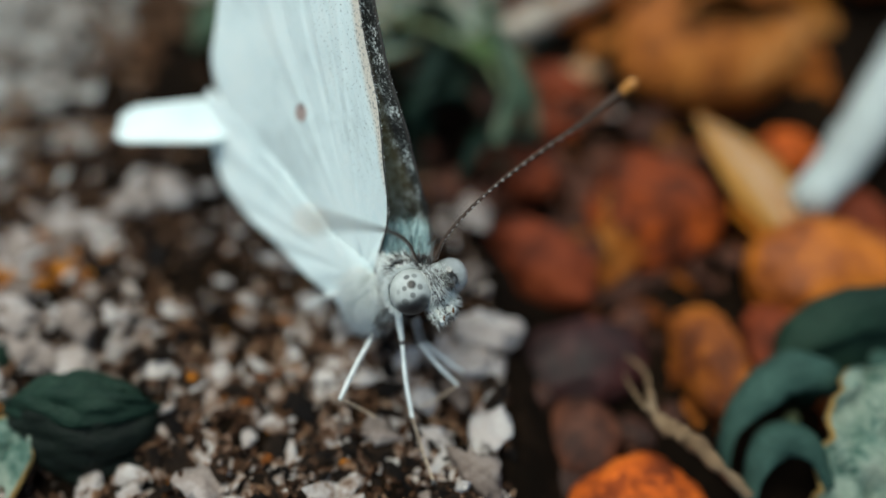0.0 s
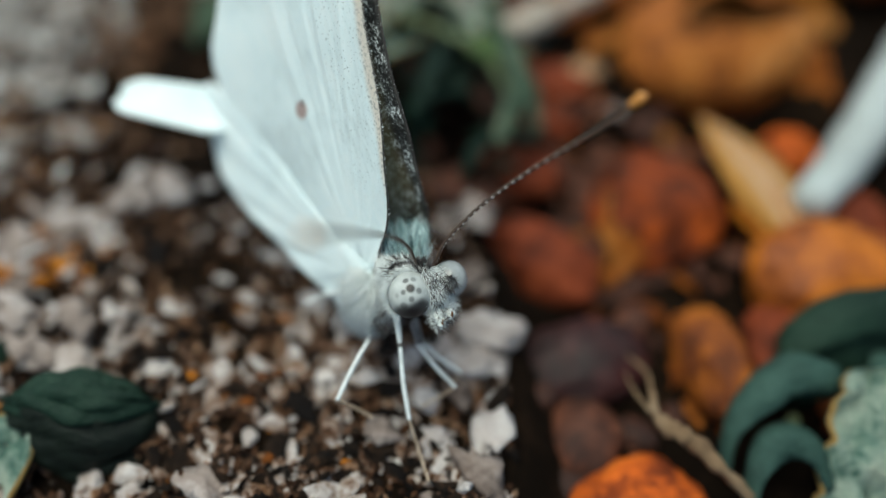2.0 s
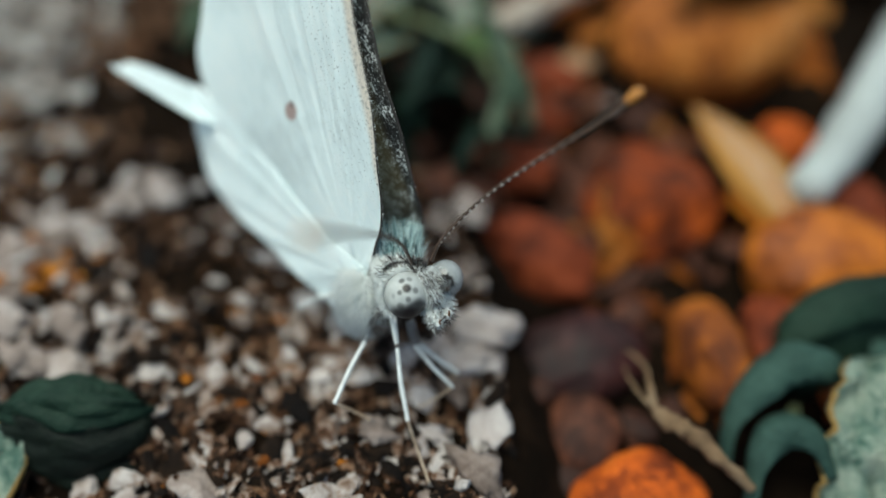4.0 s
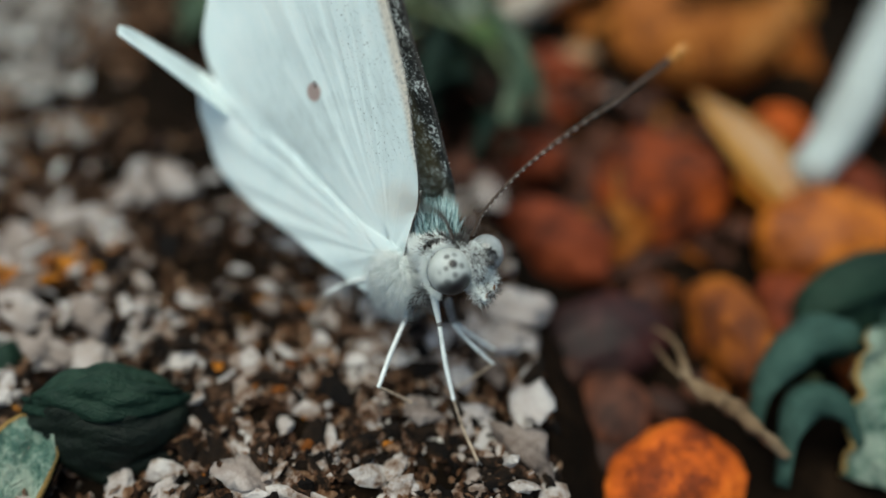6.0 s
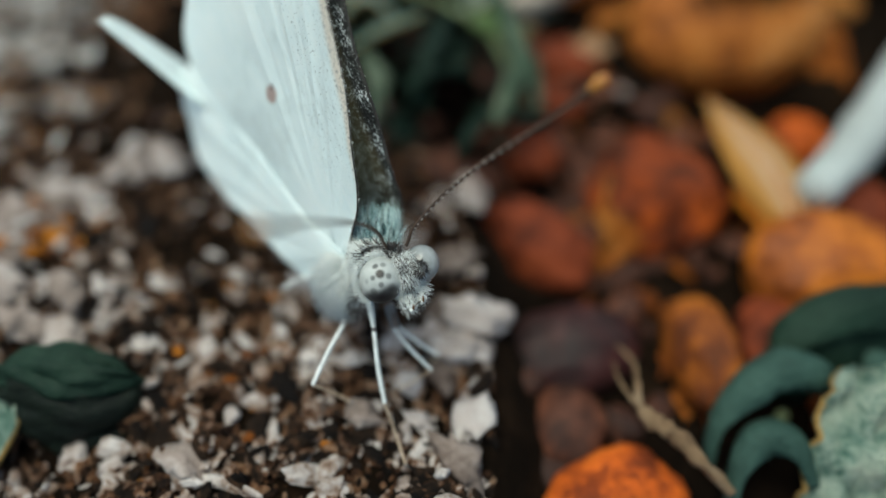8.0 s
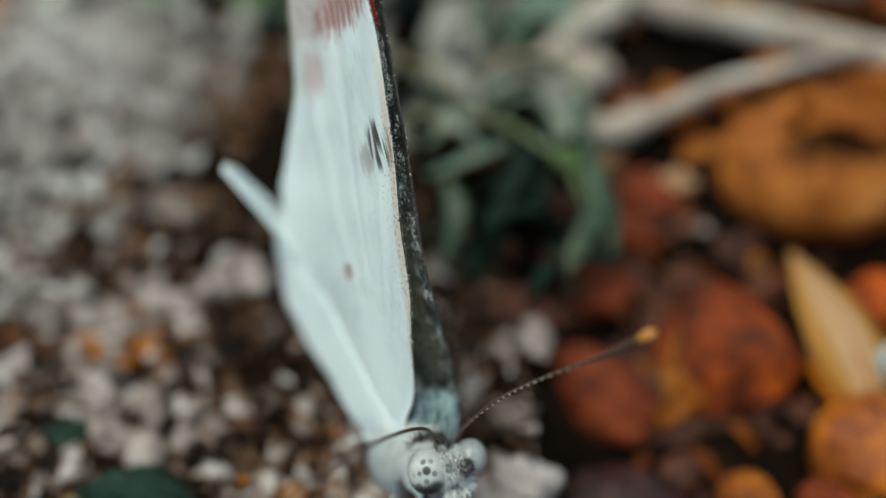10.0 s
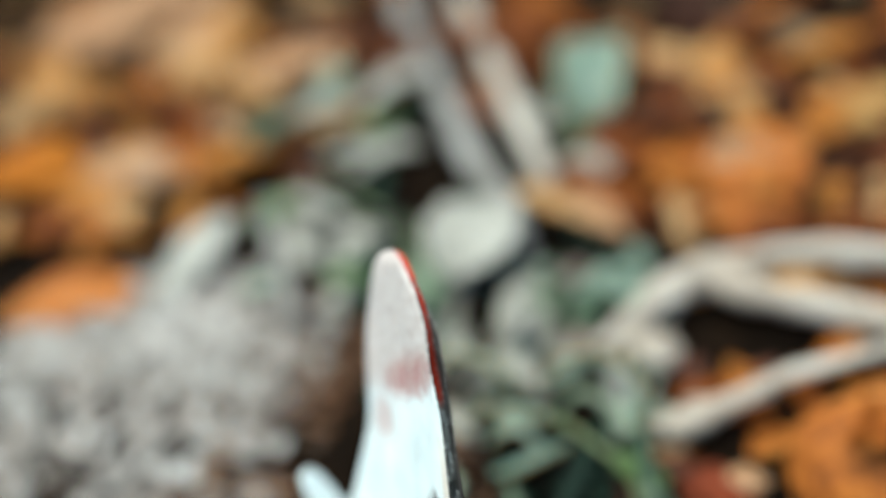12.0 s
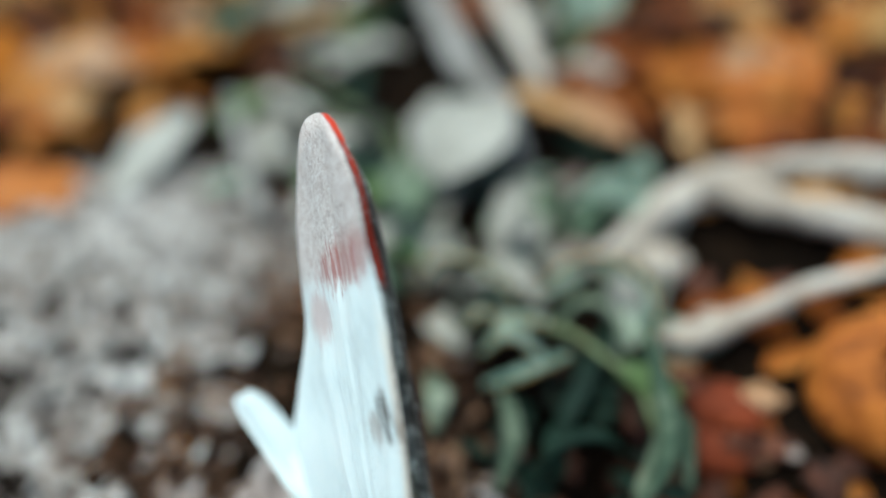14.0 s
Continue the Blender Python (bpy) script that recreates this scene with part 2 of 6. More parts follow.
M_CRINKLE = leafy("crinkled_leaf", [(0.32, (0.025, 0.085, 0.068)), (0.43, (0.15, 0.26, 0.22)), (0.53, (0.42, 0.51, 0.44)), (0.64, (0.56, 0.62, 0.54))], (0.42, 0.5, 0.4), 520, 0.7, 0.2, spread=0.1, rel=1.0, edge=(0.46, 0.29, 0.1), tone=(0.95, 0.97, 0.92), lines=0.12)
M_LIME = leafy("yellow_green_leaf", [(0.28, (0.09, 0.13, 0.05)), (0.5, (0.2, 0.27, 0.11)), (0.75, (0.36, 0.42, 0.22))], (0.3, 0.36, 0.18), 240, 0.7, 0.25, spread=0.2, tone=(0.56, 0.66, 0.62))
M_STEM = varied("pale_stem", [(0.25, (0.4, 0.4, 0.39)), (0.5, (0.6, 0.62, 0.62)), (0.75, (0.72, 0.74, 0.75))], 160, 1500, 0.7, 0.25, 0.4, 0.0003, tone=(0.58, 0.62, 0.62))
M_DRY = varied("dry_grey_stem", [(0.3, (0.14, 0.12, 0.1)), (0.48, (0.34, 0.32, 0.3)), (0.62, (0.52, 0.51, 0.5)), (0.78, (0.64, 0.63, 0.62))], 170, 1500, 0.75, 0.2, 0.6, 0.0004, tone=(0.55, 0.55, 0.54))
M_ROOT = varied("weathered_root", [(0.25, (0.2, 0.15, 0.11)), (0.45, (0.42, 0.36, 0.31)), (0.62, (0.6, 0.56, 0.52)), (0.8, (0.66, 0.64, 0.62))], 140, 1500, 0.8, 0.2, 0.7, 0.0005, tone=(0.84, 0.83, 0.8))
M_TWIG = varied("beige_twig", [(0.25, (0.16, 0.09, 0.05)), (0.5, (0.42, 0.3, 0.2)), (0.75, (0.58, 0.47, 0.36))], 300, 2500, 0.8, 0.2, 0.6, 0.0003, tone=(0.4, 0.36, 0.31))
M_GSTEM = varied("green_stem", [(0.25, (0.1, 0.17, 0.09)), (0.5, (0.24, 0.3, 0.16)), (0.75, (0.4, 0.44, 0.28))], 300, 2500, 0.65, 0.3, 0.3, 0.0002, tone=(0.5, 0.5, 0.45))


def see_through(nt, b, colour, amount):
    out = nt.nodes["Material Output"]
    tr = node(nt, "BsdfTranslucent")
    nt.links.new(colour, tr.inputs[0])
    mx = node(nt, "MixShader")
    mx.inputs[0].default_value = amount
    nt.links.new(b.outputs[0], mx.inputs[1])
    nt.links.new(tr.outputs[0], mx.inputs[2])
    nt.links.new(mx.outputs[0], out.inputs[0])


def wing_coords(nt):
    """Millimetres along the wing's front edge and across it, from the UV."""
    sep = node(nt, "SeparateXYZ")
    nt.links.new(node(nt, "UVMap").outputs[0], sep.inputs[0])
    a = calc(nt, "MULTIPLY_ADD", sep.outputs[0], 40.0, -5.0)
    c = calc(nt, "MULTIPLY_ADD", sep.outputs[1], 40.0, -10.0)
    return a, c


def blot(nt, a, c, s0, r0, ls, lr, edge, wob=None):
    """1 inside an oval blot of half sizes ls, lr round (s0, r0)."""
    da = calc(nt, "MULTIPLY", calc(nt, "SUBTRACT", a, s0), 1 / ls)
    dc = calc(nt, "MULTIPLY", calc(nt, "SUBTRACT", c, r0), 1 / lr)
    d = calc(nt, "SQRT", calc(nt, "ADD", calc(nt, "MULTIPLY", da, da), calc(nt, "MULTIPLY", dc, dc)))
    if wob is not None:
        d = calc(nt, "ADD", d, wob)
    return band(nt, d, -9.0, 1.0, edge)


def white_wing(name, gain):
    m, nt, b = nodes(name)
    a, c = wing_coords(nt)
    vec = node(nt, "TexCoord").outputs["UV"]
    st = node(nt, "Mapping")
    st.inputs["Scale"].default_value = (0.22, 1.0, 1.0)
    nt.links.new(vec, st.inputs[0])
    streak = noise_of(nt, 160, 4, 0.6, st.outputs[0])
    cloud = noise_of(nt, 9, 4, 0.6, vec)
    grain = noise_of(nt, 300, 4, 0.75, vec)
    speck = noise_of(nt, 330, 2, 0.5, vec)
    col = ramp(nt, calc(nt, "ADD", calc(nt, "MULTIPLY", cloud, 0.6), calc(nt, "MULTIPLY", streak, 0.4)), [(p, tuple(min(0.97, q * gain) for q in c)) for p, c in ((0.25, (0.55, 0.62, 0.63)), (0.48, (0.75, 0.835, 0.85)), (0.68, (0.83, 0.915, 0.93)))])
    wob = calc(nt, "MULTIPLY", calc(nt, "SUBTRACT", streak, 0.5), 2.2)
    fine_st = node(nt, "Mapping")
    fine_st.inputs["Scale"].default_value = (0.07, 1.0, 1.0)
    nt.links.new(vec, fine_st.inputs[0])
    dash = band(nt, noise_of(nt, 170, 1, 0.5, fine_st.outputs[0]), 0.5, 2.0, 0.04)
    # rosy tip, crimson band below it
    tip = band(nt, calc(nt, "ADD", a, calc(nt, "MULTIPLY", wob, 0.6)), 18.0, 60.0, 0.9)
    dust = ramp(nt, calc(nt, "ADD", calc(nt, "MULTIPLY", grain, 0.6), calc(nt, "MULTIPLY", noise_of(nt, 90, 4, 0.7, vec), 0.4)), [(0.38, (0.3, 0.2, 0.18)), (0.48, (0.58, 0.48, 0.45)), (0.56, (0.72, 0.66, 0.64)), (0.66, (0.84, 0.82, 0.8))])
    col = mix(nt, calc(nt, "MULTIPLY", tip, 0.8), col, dust)
    red = blot(nt, a, c, 18.1, 0.0, 0.9, 3.0, 0.5, calc(nt, "MULTIPLY", wob, 1.5))
    col = mix(nt, calc(nt, "MULTIPLY", calc(nt, "MULTIPLY", red, calc(nt, "MULTIPLY_ADD", dash, 0.4, 0.5)), 0.85), col, (0.36, 0.045, 0.03))
    red2 = blot(nt, a, c, 16.4, 3.9, 1.0, 1.2, 0.5, wob)
    col = mix(nt, calc(nt, "MULTIPLY", red2, 0.45), col, (0.5, 0.2, 0.17))
    # dark bar near the front edge, brown-red dot in the middle, one further back
    bar = calc(nt, "MULTIPLY", blot(nt, a, c, 12.0, -0.95, 1.0, 1.05, 0.3, calc(nt, "MULTIPLY", wob, 0.5)), dash)
    col = mix(nt, calc(nt, "MULTIPLY", bar, 0.95), col, (0.03, 0.02, 0.016))
    bar2 = blot(nt, a, c, 11.6, 0.3, 0.6, 0.5, 0.5, wob)
    col = mix(nt, calc(nt, "MULTIPLY", bar2, 0.5), col, (0.35, 0.28, 0.25))
    dot = blot(nt, a, c, 7.0, 4.1, 0.38, 0.42, 0.3)
    col = mix(nt, calc(nt, "MULTIPLY", dot, 0.75), col, (0.4, 0.2, 0.16))
    dot2 = blot(nt, a, c, 7.25, 3.85, 0.17, 0.13, 0.3)
    col = mix(nt, calc(nt, "MULTIPLY", dot2, 0.55), col, (0.05, 0.03, 0.025))
    # grey scales near the front edge, buff front edge
    edge_d = calc(nt, "ADD", c, calc(nt, "MULTIPLY", calc(nt, "MINIMUM", a, 14.0), 0.16))
    buff = calc(nt, "MULTIPLY", band(nt, edge_d, -2.0, 0.5, 0.2), band(nt, a, 0.5, 15.0, 2.0))
    col = mix(nt, calc(nt, "MULTIPLY", buff, 0.55), col, (0.78, 0.6, 0.45))
    dense = calc(nt, "MULTIPLY", band(nt, speck, 0.58, 2.0, 0.03), band(nt, edge_d, 0.05, 0.6, 0.2))
    sp = calc(nt, "MAXIMUM", dense, calc(nt, "MULTIPLY", band(nt, speck, 0.66, 2.0, 0.03), band(nt, edge_d, 0.3, 3.0, 0.6)))
    col = mix(nt, calc(nt, "MULTIPLY", calc(nt, "MULTIPLY", sp, band(nt, a, 2.5, 13.0, 1.5)), 0.55), col, (0.1, 0.12, 0.13))
    finish(nt, b, col, 0.5, 0.35)
    b.inputs["Sheen Weight"].default_value = 0.25
    bump(nt, b, calc(nt, "ADD", grain, calc(nt, "MULTIPLY", streak, 1.2)), 0.25, 0.00008)
    see_through(nt, b, col, 0.36)
    return m


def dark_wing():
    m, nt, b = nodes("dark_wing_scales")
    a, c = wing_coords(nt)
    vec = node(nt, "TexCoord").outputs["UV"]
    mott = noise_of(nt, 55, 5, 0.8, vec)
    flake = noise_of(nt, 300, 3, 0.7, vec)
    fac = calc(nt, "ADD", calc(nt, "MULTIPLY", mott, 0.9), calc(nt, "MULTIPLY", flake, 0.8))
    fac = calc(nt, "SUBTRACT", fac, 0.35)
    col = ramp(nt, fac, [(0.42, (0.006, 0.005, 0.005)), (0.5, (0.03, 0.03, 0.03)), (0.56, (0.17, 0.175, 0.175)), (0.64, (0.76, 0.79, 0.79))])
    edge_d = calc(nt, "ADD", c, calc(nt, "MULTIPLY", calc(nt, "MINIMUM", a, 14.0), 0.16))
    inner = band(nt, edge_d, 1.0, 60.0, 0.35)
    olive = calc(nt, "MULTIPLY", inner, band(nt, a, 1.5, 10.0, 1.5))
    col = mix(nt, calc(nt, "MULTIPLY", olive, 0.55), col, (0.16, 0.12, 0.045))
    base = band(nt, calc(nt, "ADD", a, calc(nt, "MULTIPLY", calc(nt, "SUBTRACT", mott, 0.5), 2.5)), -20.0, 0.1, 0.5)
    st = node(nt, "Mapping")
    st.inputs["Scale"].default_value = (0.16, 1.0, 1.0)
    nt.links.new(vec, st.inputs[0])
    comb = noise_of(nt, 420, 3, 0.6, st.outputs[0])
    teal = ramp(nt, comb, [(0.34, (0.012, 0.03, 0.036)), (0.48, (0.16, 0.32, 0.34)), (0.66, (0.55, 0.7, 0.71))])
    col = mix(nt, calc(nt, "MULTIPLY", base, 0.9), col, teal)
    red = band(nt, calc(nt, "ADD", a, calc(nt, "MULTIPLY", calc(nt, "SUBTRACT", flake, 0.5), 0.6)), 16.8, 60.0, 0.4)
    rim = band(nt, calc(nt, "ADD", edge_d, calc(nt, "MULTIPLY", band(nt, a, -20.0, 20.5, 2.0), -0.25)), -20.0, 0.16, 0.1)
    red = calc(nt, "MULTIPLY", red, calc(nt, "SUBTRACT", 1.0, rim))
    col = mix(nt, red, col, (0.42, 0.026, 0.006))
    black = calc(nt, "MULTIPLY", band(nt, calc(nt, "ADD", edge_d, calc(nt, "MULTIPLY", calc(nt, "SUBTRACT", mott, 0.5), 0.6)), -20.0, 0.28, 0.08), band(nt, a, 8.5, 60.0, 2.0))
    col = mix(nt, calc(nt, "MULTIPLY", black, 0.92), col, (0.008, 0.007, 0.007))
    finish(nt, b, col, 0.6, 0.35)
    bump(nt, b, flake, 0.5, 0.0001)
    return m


def eye_material(name, spots, base=((0.34, 0.36, 0.35), (0.47, 0.49, 0.48))):
    """Pale eye with dark spots; each spot a way in the eye's own space, its size and its depth of tone."""
    m, nt, b = nodes(name)
    vec = node(nt, "TexCoord").outputs["Object"]
    nrm = node(nt, "VectorMath", op="NORMALIZE")
    nt.links.new(vec, nrm.inputs[0])
    col = ramp(nt, noise_of(nt, 1800, 3, 0.6), [(0.3, base[0]), (0.7, base[1])])
    for way, size, tone in spots:
        dist = node(nt, "VectorMath", op="DISTANCE")
        nt.links.new(nrm.outputs[0], dist.inputs[0])
        dist.inputs[1].default_value = way
        col = mix(nt, calc(nt, "MULTIPLY", band(nt, dist.outputs["Value"], -9, size, size * 0.35), tone), col, (0.012, 0.01, 0.012))
    vor = node(nt, "TexVoronoi")
    vor.inputs["Scale"].default_value = 26000
    nt.links.new(vec, vor.inputs["Vector"])
    finish(nt, b, col, 0.42, 0.4)
    bump(nt, b, vor.outputs["Distance"], 0.15, 0.00002)
    return m


def banded(name, dark, light, n):
    """Rings along the length (UV x), as on an antenna."""
    m, nt, b = nodes(name)
    sep = node(nt, "SeparateXYZ")
    nt.links.new(node(nt, "UVMap").outputs[0], sep.inputs[0])
    w = calc(nt, "SINE", calc(nt, "MULTIPLY", sep.outputs[0], n * math.tau))
    side = band(nt, calc(nt, "SINE", calc(nt, "MULTIPLY", sep.outputs[1], math.tau)), 0.0, 3.0, 0.5)
    ring = calc(nt, "MULTIPLY", band(nt, w, 0.45, 3.0, 0.25), band(nt, sep.outputs[0], -1.0, 0.66, 0.16))
    col = mix(nt, calc(nt, "MULTIPLY", ring, side), dark, light)
    fine = noise_of(nt, 9000, 3, 0.6)
    col = mix(nt, calc(nt, "MULTIPLY", fine, 0.35), col, (0.14, 0.09, 0.06))
    finish(nt, b, col, 0.5, 0.4)
    bump(nt, b, fine, 0.2, 0.00003)
    return m


M_WING = white_wing("white_wing_scales", 1.11)
# same scales, brightened in colour for the highlight on near hindwing and fold
M_HIND = white_wing("bright_white_wing_scales", 1.13)
M_INNER = dark_wing()
M_FUZZ = varied("white_hair", [(0.3, (0.78, 0.83, 0.83)), (0.6, (0.94, 0.97, 0.97))], 900, 5000, 0.6, 0.3, 0.1, 0.00002, "island", 0.4)
see_through(M_FUZZ.node_tree, M_FUZZ.node_tree.nodes["Principled BSDF"], M_FUZZ.node_tree.nodes["Principled BSDF"].inputs["Base Color"].links[0].from_socket, 0.28)
M_BRISTLE = varied("dark_hair", [(0.3, (0.012, 0.01, 0.01)), (0.6, (0.06, 0.05, 0.05)), (0.85, (0.3, 0.3, 0.3))], 900, 5000, 0.5, 0.4, 0.1, 0.00002, "island", 0.6)
M_EDGE = varied("dark_wing_edge", [(0.3, (0.01, 0.009, 0.009)), (0.6, (0.05, 0.045, 0.042)), (0.8, (0.25, 0.22, 0.2))], 900, 5000, 0.6, 0.3, 0.2, 0.00003)
M_TEALHAIR = varied("teal_hair", [(0.3, (0.01, 0.03, 0.036)), (0.48, (0.15, 0.32, 0.35)), (0.72, (0.58, 0.74, 0.76))], 900, 5000, 0.5, 0.3, 0.1, 0.00002, "island", 0.9)
M_COAT = varied("white_coat", [(0.3, (0.45, 0.48, 0.48)), (0.6, (0.66, 0.7, 0.7))], 1200, 6000, 0.7, 0.3, 0.3, 0.00004)
M_BODY = varied("body_cuticle", [(0.3, (0.3, 0.32, 0.32)), (0.5, (0.52, 0.55, 0.55)), (0.75, (0.7, 0.73, 0.73))], 1200, 6000, 0.7, 0.3, 0.3, 0.00004)
M_FACE = varied("face_cuticle", [(0.3, (0.03, 0.025, 0.024)), (0.5, (0.16, 0.15, 0.15)), (0.75, (0.42, 0.42, 0.42))], 1500, 7000, 0.6, 0.3, 0.4, 0.00004)
M_AMBERTIP = varied("amber_palp_tip", [(0.3, (0.07, 0.025, 0.008)), (0.7, (0.22, 0.1, 0.035))], 2200, 7000, 0.5, 0.3, 0.3, 0.00003)
M_LEG = varied("silvery_leg", [(0.3, (0.42, 0.44, 0.44)), (0.55, (0.66, 0.69, 0.69)), (0.75, (0.8, 0.82, 0.82))], 1300, 7000, 0.45, 0.4, 0.3, 0.00003)
M_TARSUS = varied("beige_foot", [(0.3, (0.2, 0.13, 0.08)), (0.55, (0.46, 0.36, 0.27)), (0.75, (0.6, 0.52, 0.43))], 1500, 7000, 0.5, 0.4, 0.3, 0.00003)
M_ANT = banded("banded_antenna", (0.035, 0.02, 0.014), (0.62, 0.58, 0.54), 34)
M_CLUB = varied("orange_club", [(0.3, (0.3, 0.1, 0.02)), (0.6, (0.6, 0.27, 0.06)), (0.8, (0.75, 0.48, 0.2))], 900, 6000, 0.4, 0.5, 0.2, 0.00003)


# ---- mesh helpers (all shapes are given in millimetres) ----
def mesh_ob(name, verts, faces, material, parent=None, label="", uvs=None, at=None, smooth=True):
    """ONE mesh object. at: its pose (a matrix in metres); verts in millimetres."""
    me = bpy.data.meshes.new(name)
    me.from_pydata((np.asarray(verts, float) * MM).tolist(), [], [tuple(int(i) for i in q) for q in faces])
    me.update()
    if smooth:
        me.polygons.foreach_set("use_smooth", [True] * len(me.polygons))
    if uvs is not None:
        layer = me.uv_layers.new(name="UVMap")
        idx = np.zeros(len(me.loops), dtype=np.int32)
        me.loops.foreach_get("vertex_index", idx)
        layer.data.foreach_set("uv", np.asarray(uvs, float)[idx].ravel())
    me.materials.append(material)
    ob = new(name, me)
    if parent is not None:
        ob.parent = parent
    if at is not None:
        ob.matrix_basis = at
    if label:
        ob["label"] = label
    return ob


def spline(points, n):
    """n points along a smooth curve through the control points."""
    p = np.asarray(points, float)
    p = np.vstack([2 * p[0] - p[1], p, 2 * p[-1] - p[-2]])
    out = []
    m = len(p) - 3
    for i in range(n):
        u = i / (n - 1) * m
        k = min(int(u), m - 1)
        f = u - k
        a, b, c, d = p[k:k + 4]
        out.append(0.5 * (2 * b + (c - a) * f + (2 * a - 5 * b + 4 * c - d) * f * f + (3 * b - a - 3 * c + d) * f ** 3))
    return np.array(out)


def grid_faces(n, m, wrap=False):
    f = []
    for i in range(n - 1):
        for j in range(m if wrap else m - 1):
            k = (j + 1) % m
            f.append((i * m + j, i * m + k, (i + 1) * m + k, (i + 1) * m + j))
    return f


def tube_data(path, radii, sides=8, wob=0.0, seed=0, n=None):
    """A tube along a smooth path, closed at both ends: verts, faces, uvs."""
    n = n or max(8, 5 * len(path))
    c = spline(path, n)
    r = np.interp(np.linspace(0, 1, n), np.linspace(0, 1, len(radii)), radii)
    rng = np.random.default_rng(seed)
    tang = np.gradient(c, axis=0)
    tang /= np.linalg.norm(tang, axis=1)[:, None] + 1e-9
    ref = np.array([0.3, 0.2, 1.0])
    v, uv = [], []
    ph = rng.uniform(0, 6.28, 4)
    for i in range(n):
        x = np.cross(tang[i], ref)
        x /= np.linalg.norm(x) + 1e-9
        y = np.cross(tang[i], x)
        for k in range(sides):
            a = math.tau * k / sides
            q = r[i] * (1 + wob * (math.sin(2 * a + ph[0] + i * 0.5) + math.sin(3 * a + ph[1] - i * 0.8) + math.sin(i * 1.3 + ph[2])) / 2)
            v.append(c[i] + q * (math.cos(a) * x + math.sin(a) * y))
            uv.append((i / (n - 1), k / sides))
    f = grid_faces(n, sides, True)
    for end, i, way in ((0, 0, -1), (1, n - 1, 1)):
        v.append(c[i] + tang[i] * way * r[i] * 0.6)
        uv.append((end, 0.5))
        t = len(v) - 1
        for k in range(sides):
            a, b = i * sides + k, i * sides + (k + 1) % sides
            f.append((t, b, a) if way < 0 else (t, a, b))
    return v, f, uv


def tube(name, path, radii, material, parent=None, label="", sides=8, wob=0.0, seed=0, n=None, at=None):
    v, f, uv = tube_data(path, radii, sides, wob, seed, n)
    return mesh_ob(name, v, f, material, parent, label, uv, at)


def ball_data(radii, rough=0.0, seed=0, div=2, freq=1.0):
    bm = bmesh.new()
    bmesh.ops.create_icosphere(bm, subdivisions=div, radius=1.0)
    v = np.array([x.co[:] for x in bm.verts])
    f = [[x.index for x in q.verts] for q in bm.faces]
    bm.free()
    if rough:
        d = []
        for p in v:
            q = Vector(p * freq) + Vector((seed * 7.13, seed * 3.7, seed * 1.9))
            d.append(1 + rough * (noise.noise(q) + 0.5 * noise.noise(q * 2.3) + 0.25 * noise.noise(q * 5.1)))
        v = v * np.array(d)[:, None]
    return v * np.asarray(radii, float), f


def sheet_data(P, UV, thick):
    """A sheet of grid points P (n, m, 3) with thickness: verts, faces, uvs."""
    n, m = P.shape[:2]
    du = np.gradient(P, axis=0)
    dv = np.gradient(P, axis=1)
    nr = np.cross(du, dv)
    nr /= np.linalg.norm(nr, axis=2)[..., None] + 1e-9
    top = (P + nr * thick / 2).reshape(-1, 3)
    bot = (P - nr * thick / 2).reshape(-1, 3)
    v = np.vstack([top, bot])
    k = n * m
    f = grid_faces(n, m) + [tuple(k + i for i in reversed(q)) for q in grid_faces(n, m)]
    rim = [i * m for i in range(n)] + [(n - 1) * m + j for j in range(1, m)] + [i * m + m - 1 for i in range(n - 2, -1, -1)] + [j for j in range(m - 2, 0, -1)]
    for a, b in zip(rim, rim[1:] + rim[:1]):
        f.append((a, b, b + k, a + k))
    uv = np.vstack([UV.reshape(-1, 2)] * 2)
    return v, f, uv


def blade_data(length, width, curl=0.4, cup=0.3, ripple=0.0, widest=0.45, thick=0.18, seed=0, n=18, m=11, ragged=0.0, twist=0.0, blunt=0.0):
    """A leaf blade from its stalk end along x, bent by curl (radians) along its length and by cup across it."""
    P, UV = np.zeros((n, m, 3)), np.zeros((n, m, 2))
    x = z = 0.0
    for i in range(n):
        u = i / (n - 1)
        ang = curl * (u - 0.25)
        if i:
            x += math.cos(ang) * length / (n - 1)
            z += -math.sin(ang) * length / (n - 1)
        w = width / 2 * (max(0.02, math.sin(math.pi * u ** (math.log(0.5) / math.log(widest)))) ** 0.75)
        if blunt:
            w = width / 2 * (blunt + (1 - blunt) * u) * math.sqrt(max(0.015, 1 - u ** 3.5))
        for j in range(m):
            s = 2 * j / (m - 1) - 1
            ww = w * (1 + 1.8 * ragged * noise.noise(Vector((u * 6, (5 if s > 0 else -5), seed * 3.1))) + ragged * noise.noise(Vector((u * 17, (5 if s > 0 else -5), seed * 3.1))))
            c = cup * s
            yy = ww * (math.sin(c) / cup if abs(cup) > 1e-4 else s)
            zz = ww * ((1 - math.cos(c)) / cup if abs(cup) > 1e-4 else 0)
            zz += 2.2 * ripple * width * (noise.noise(Vector((u * 4.5, s * 2.2, seed * 1.7))) + 0.5 * noise.noise(Vector((u * 10, s * 5, seed * 2.7))) * abs(s))
            zz -= 0.03 * width * math.exp(-(s * 7) ** 2)
            tw = twist * (u - 0.3)
            yy, zz = yy * math.cos(tw) - zz * math.sin(tw), yy * math.sin(tw) + zz * math.cos(tw)
            P[i, j] = (x + zz * math.sin(ang), yy, z + zz * math.cos(ang))
            UV[i, j] = (u, j / (m - 1))
    return sheet_data(P, UV, thick), P[:, m // 2]


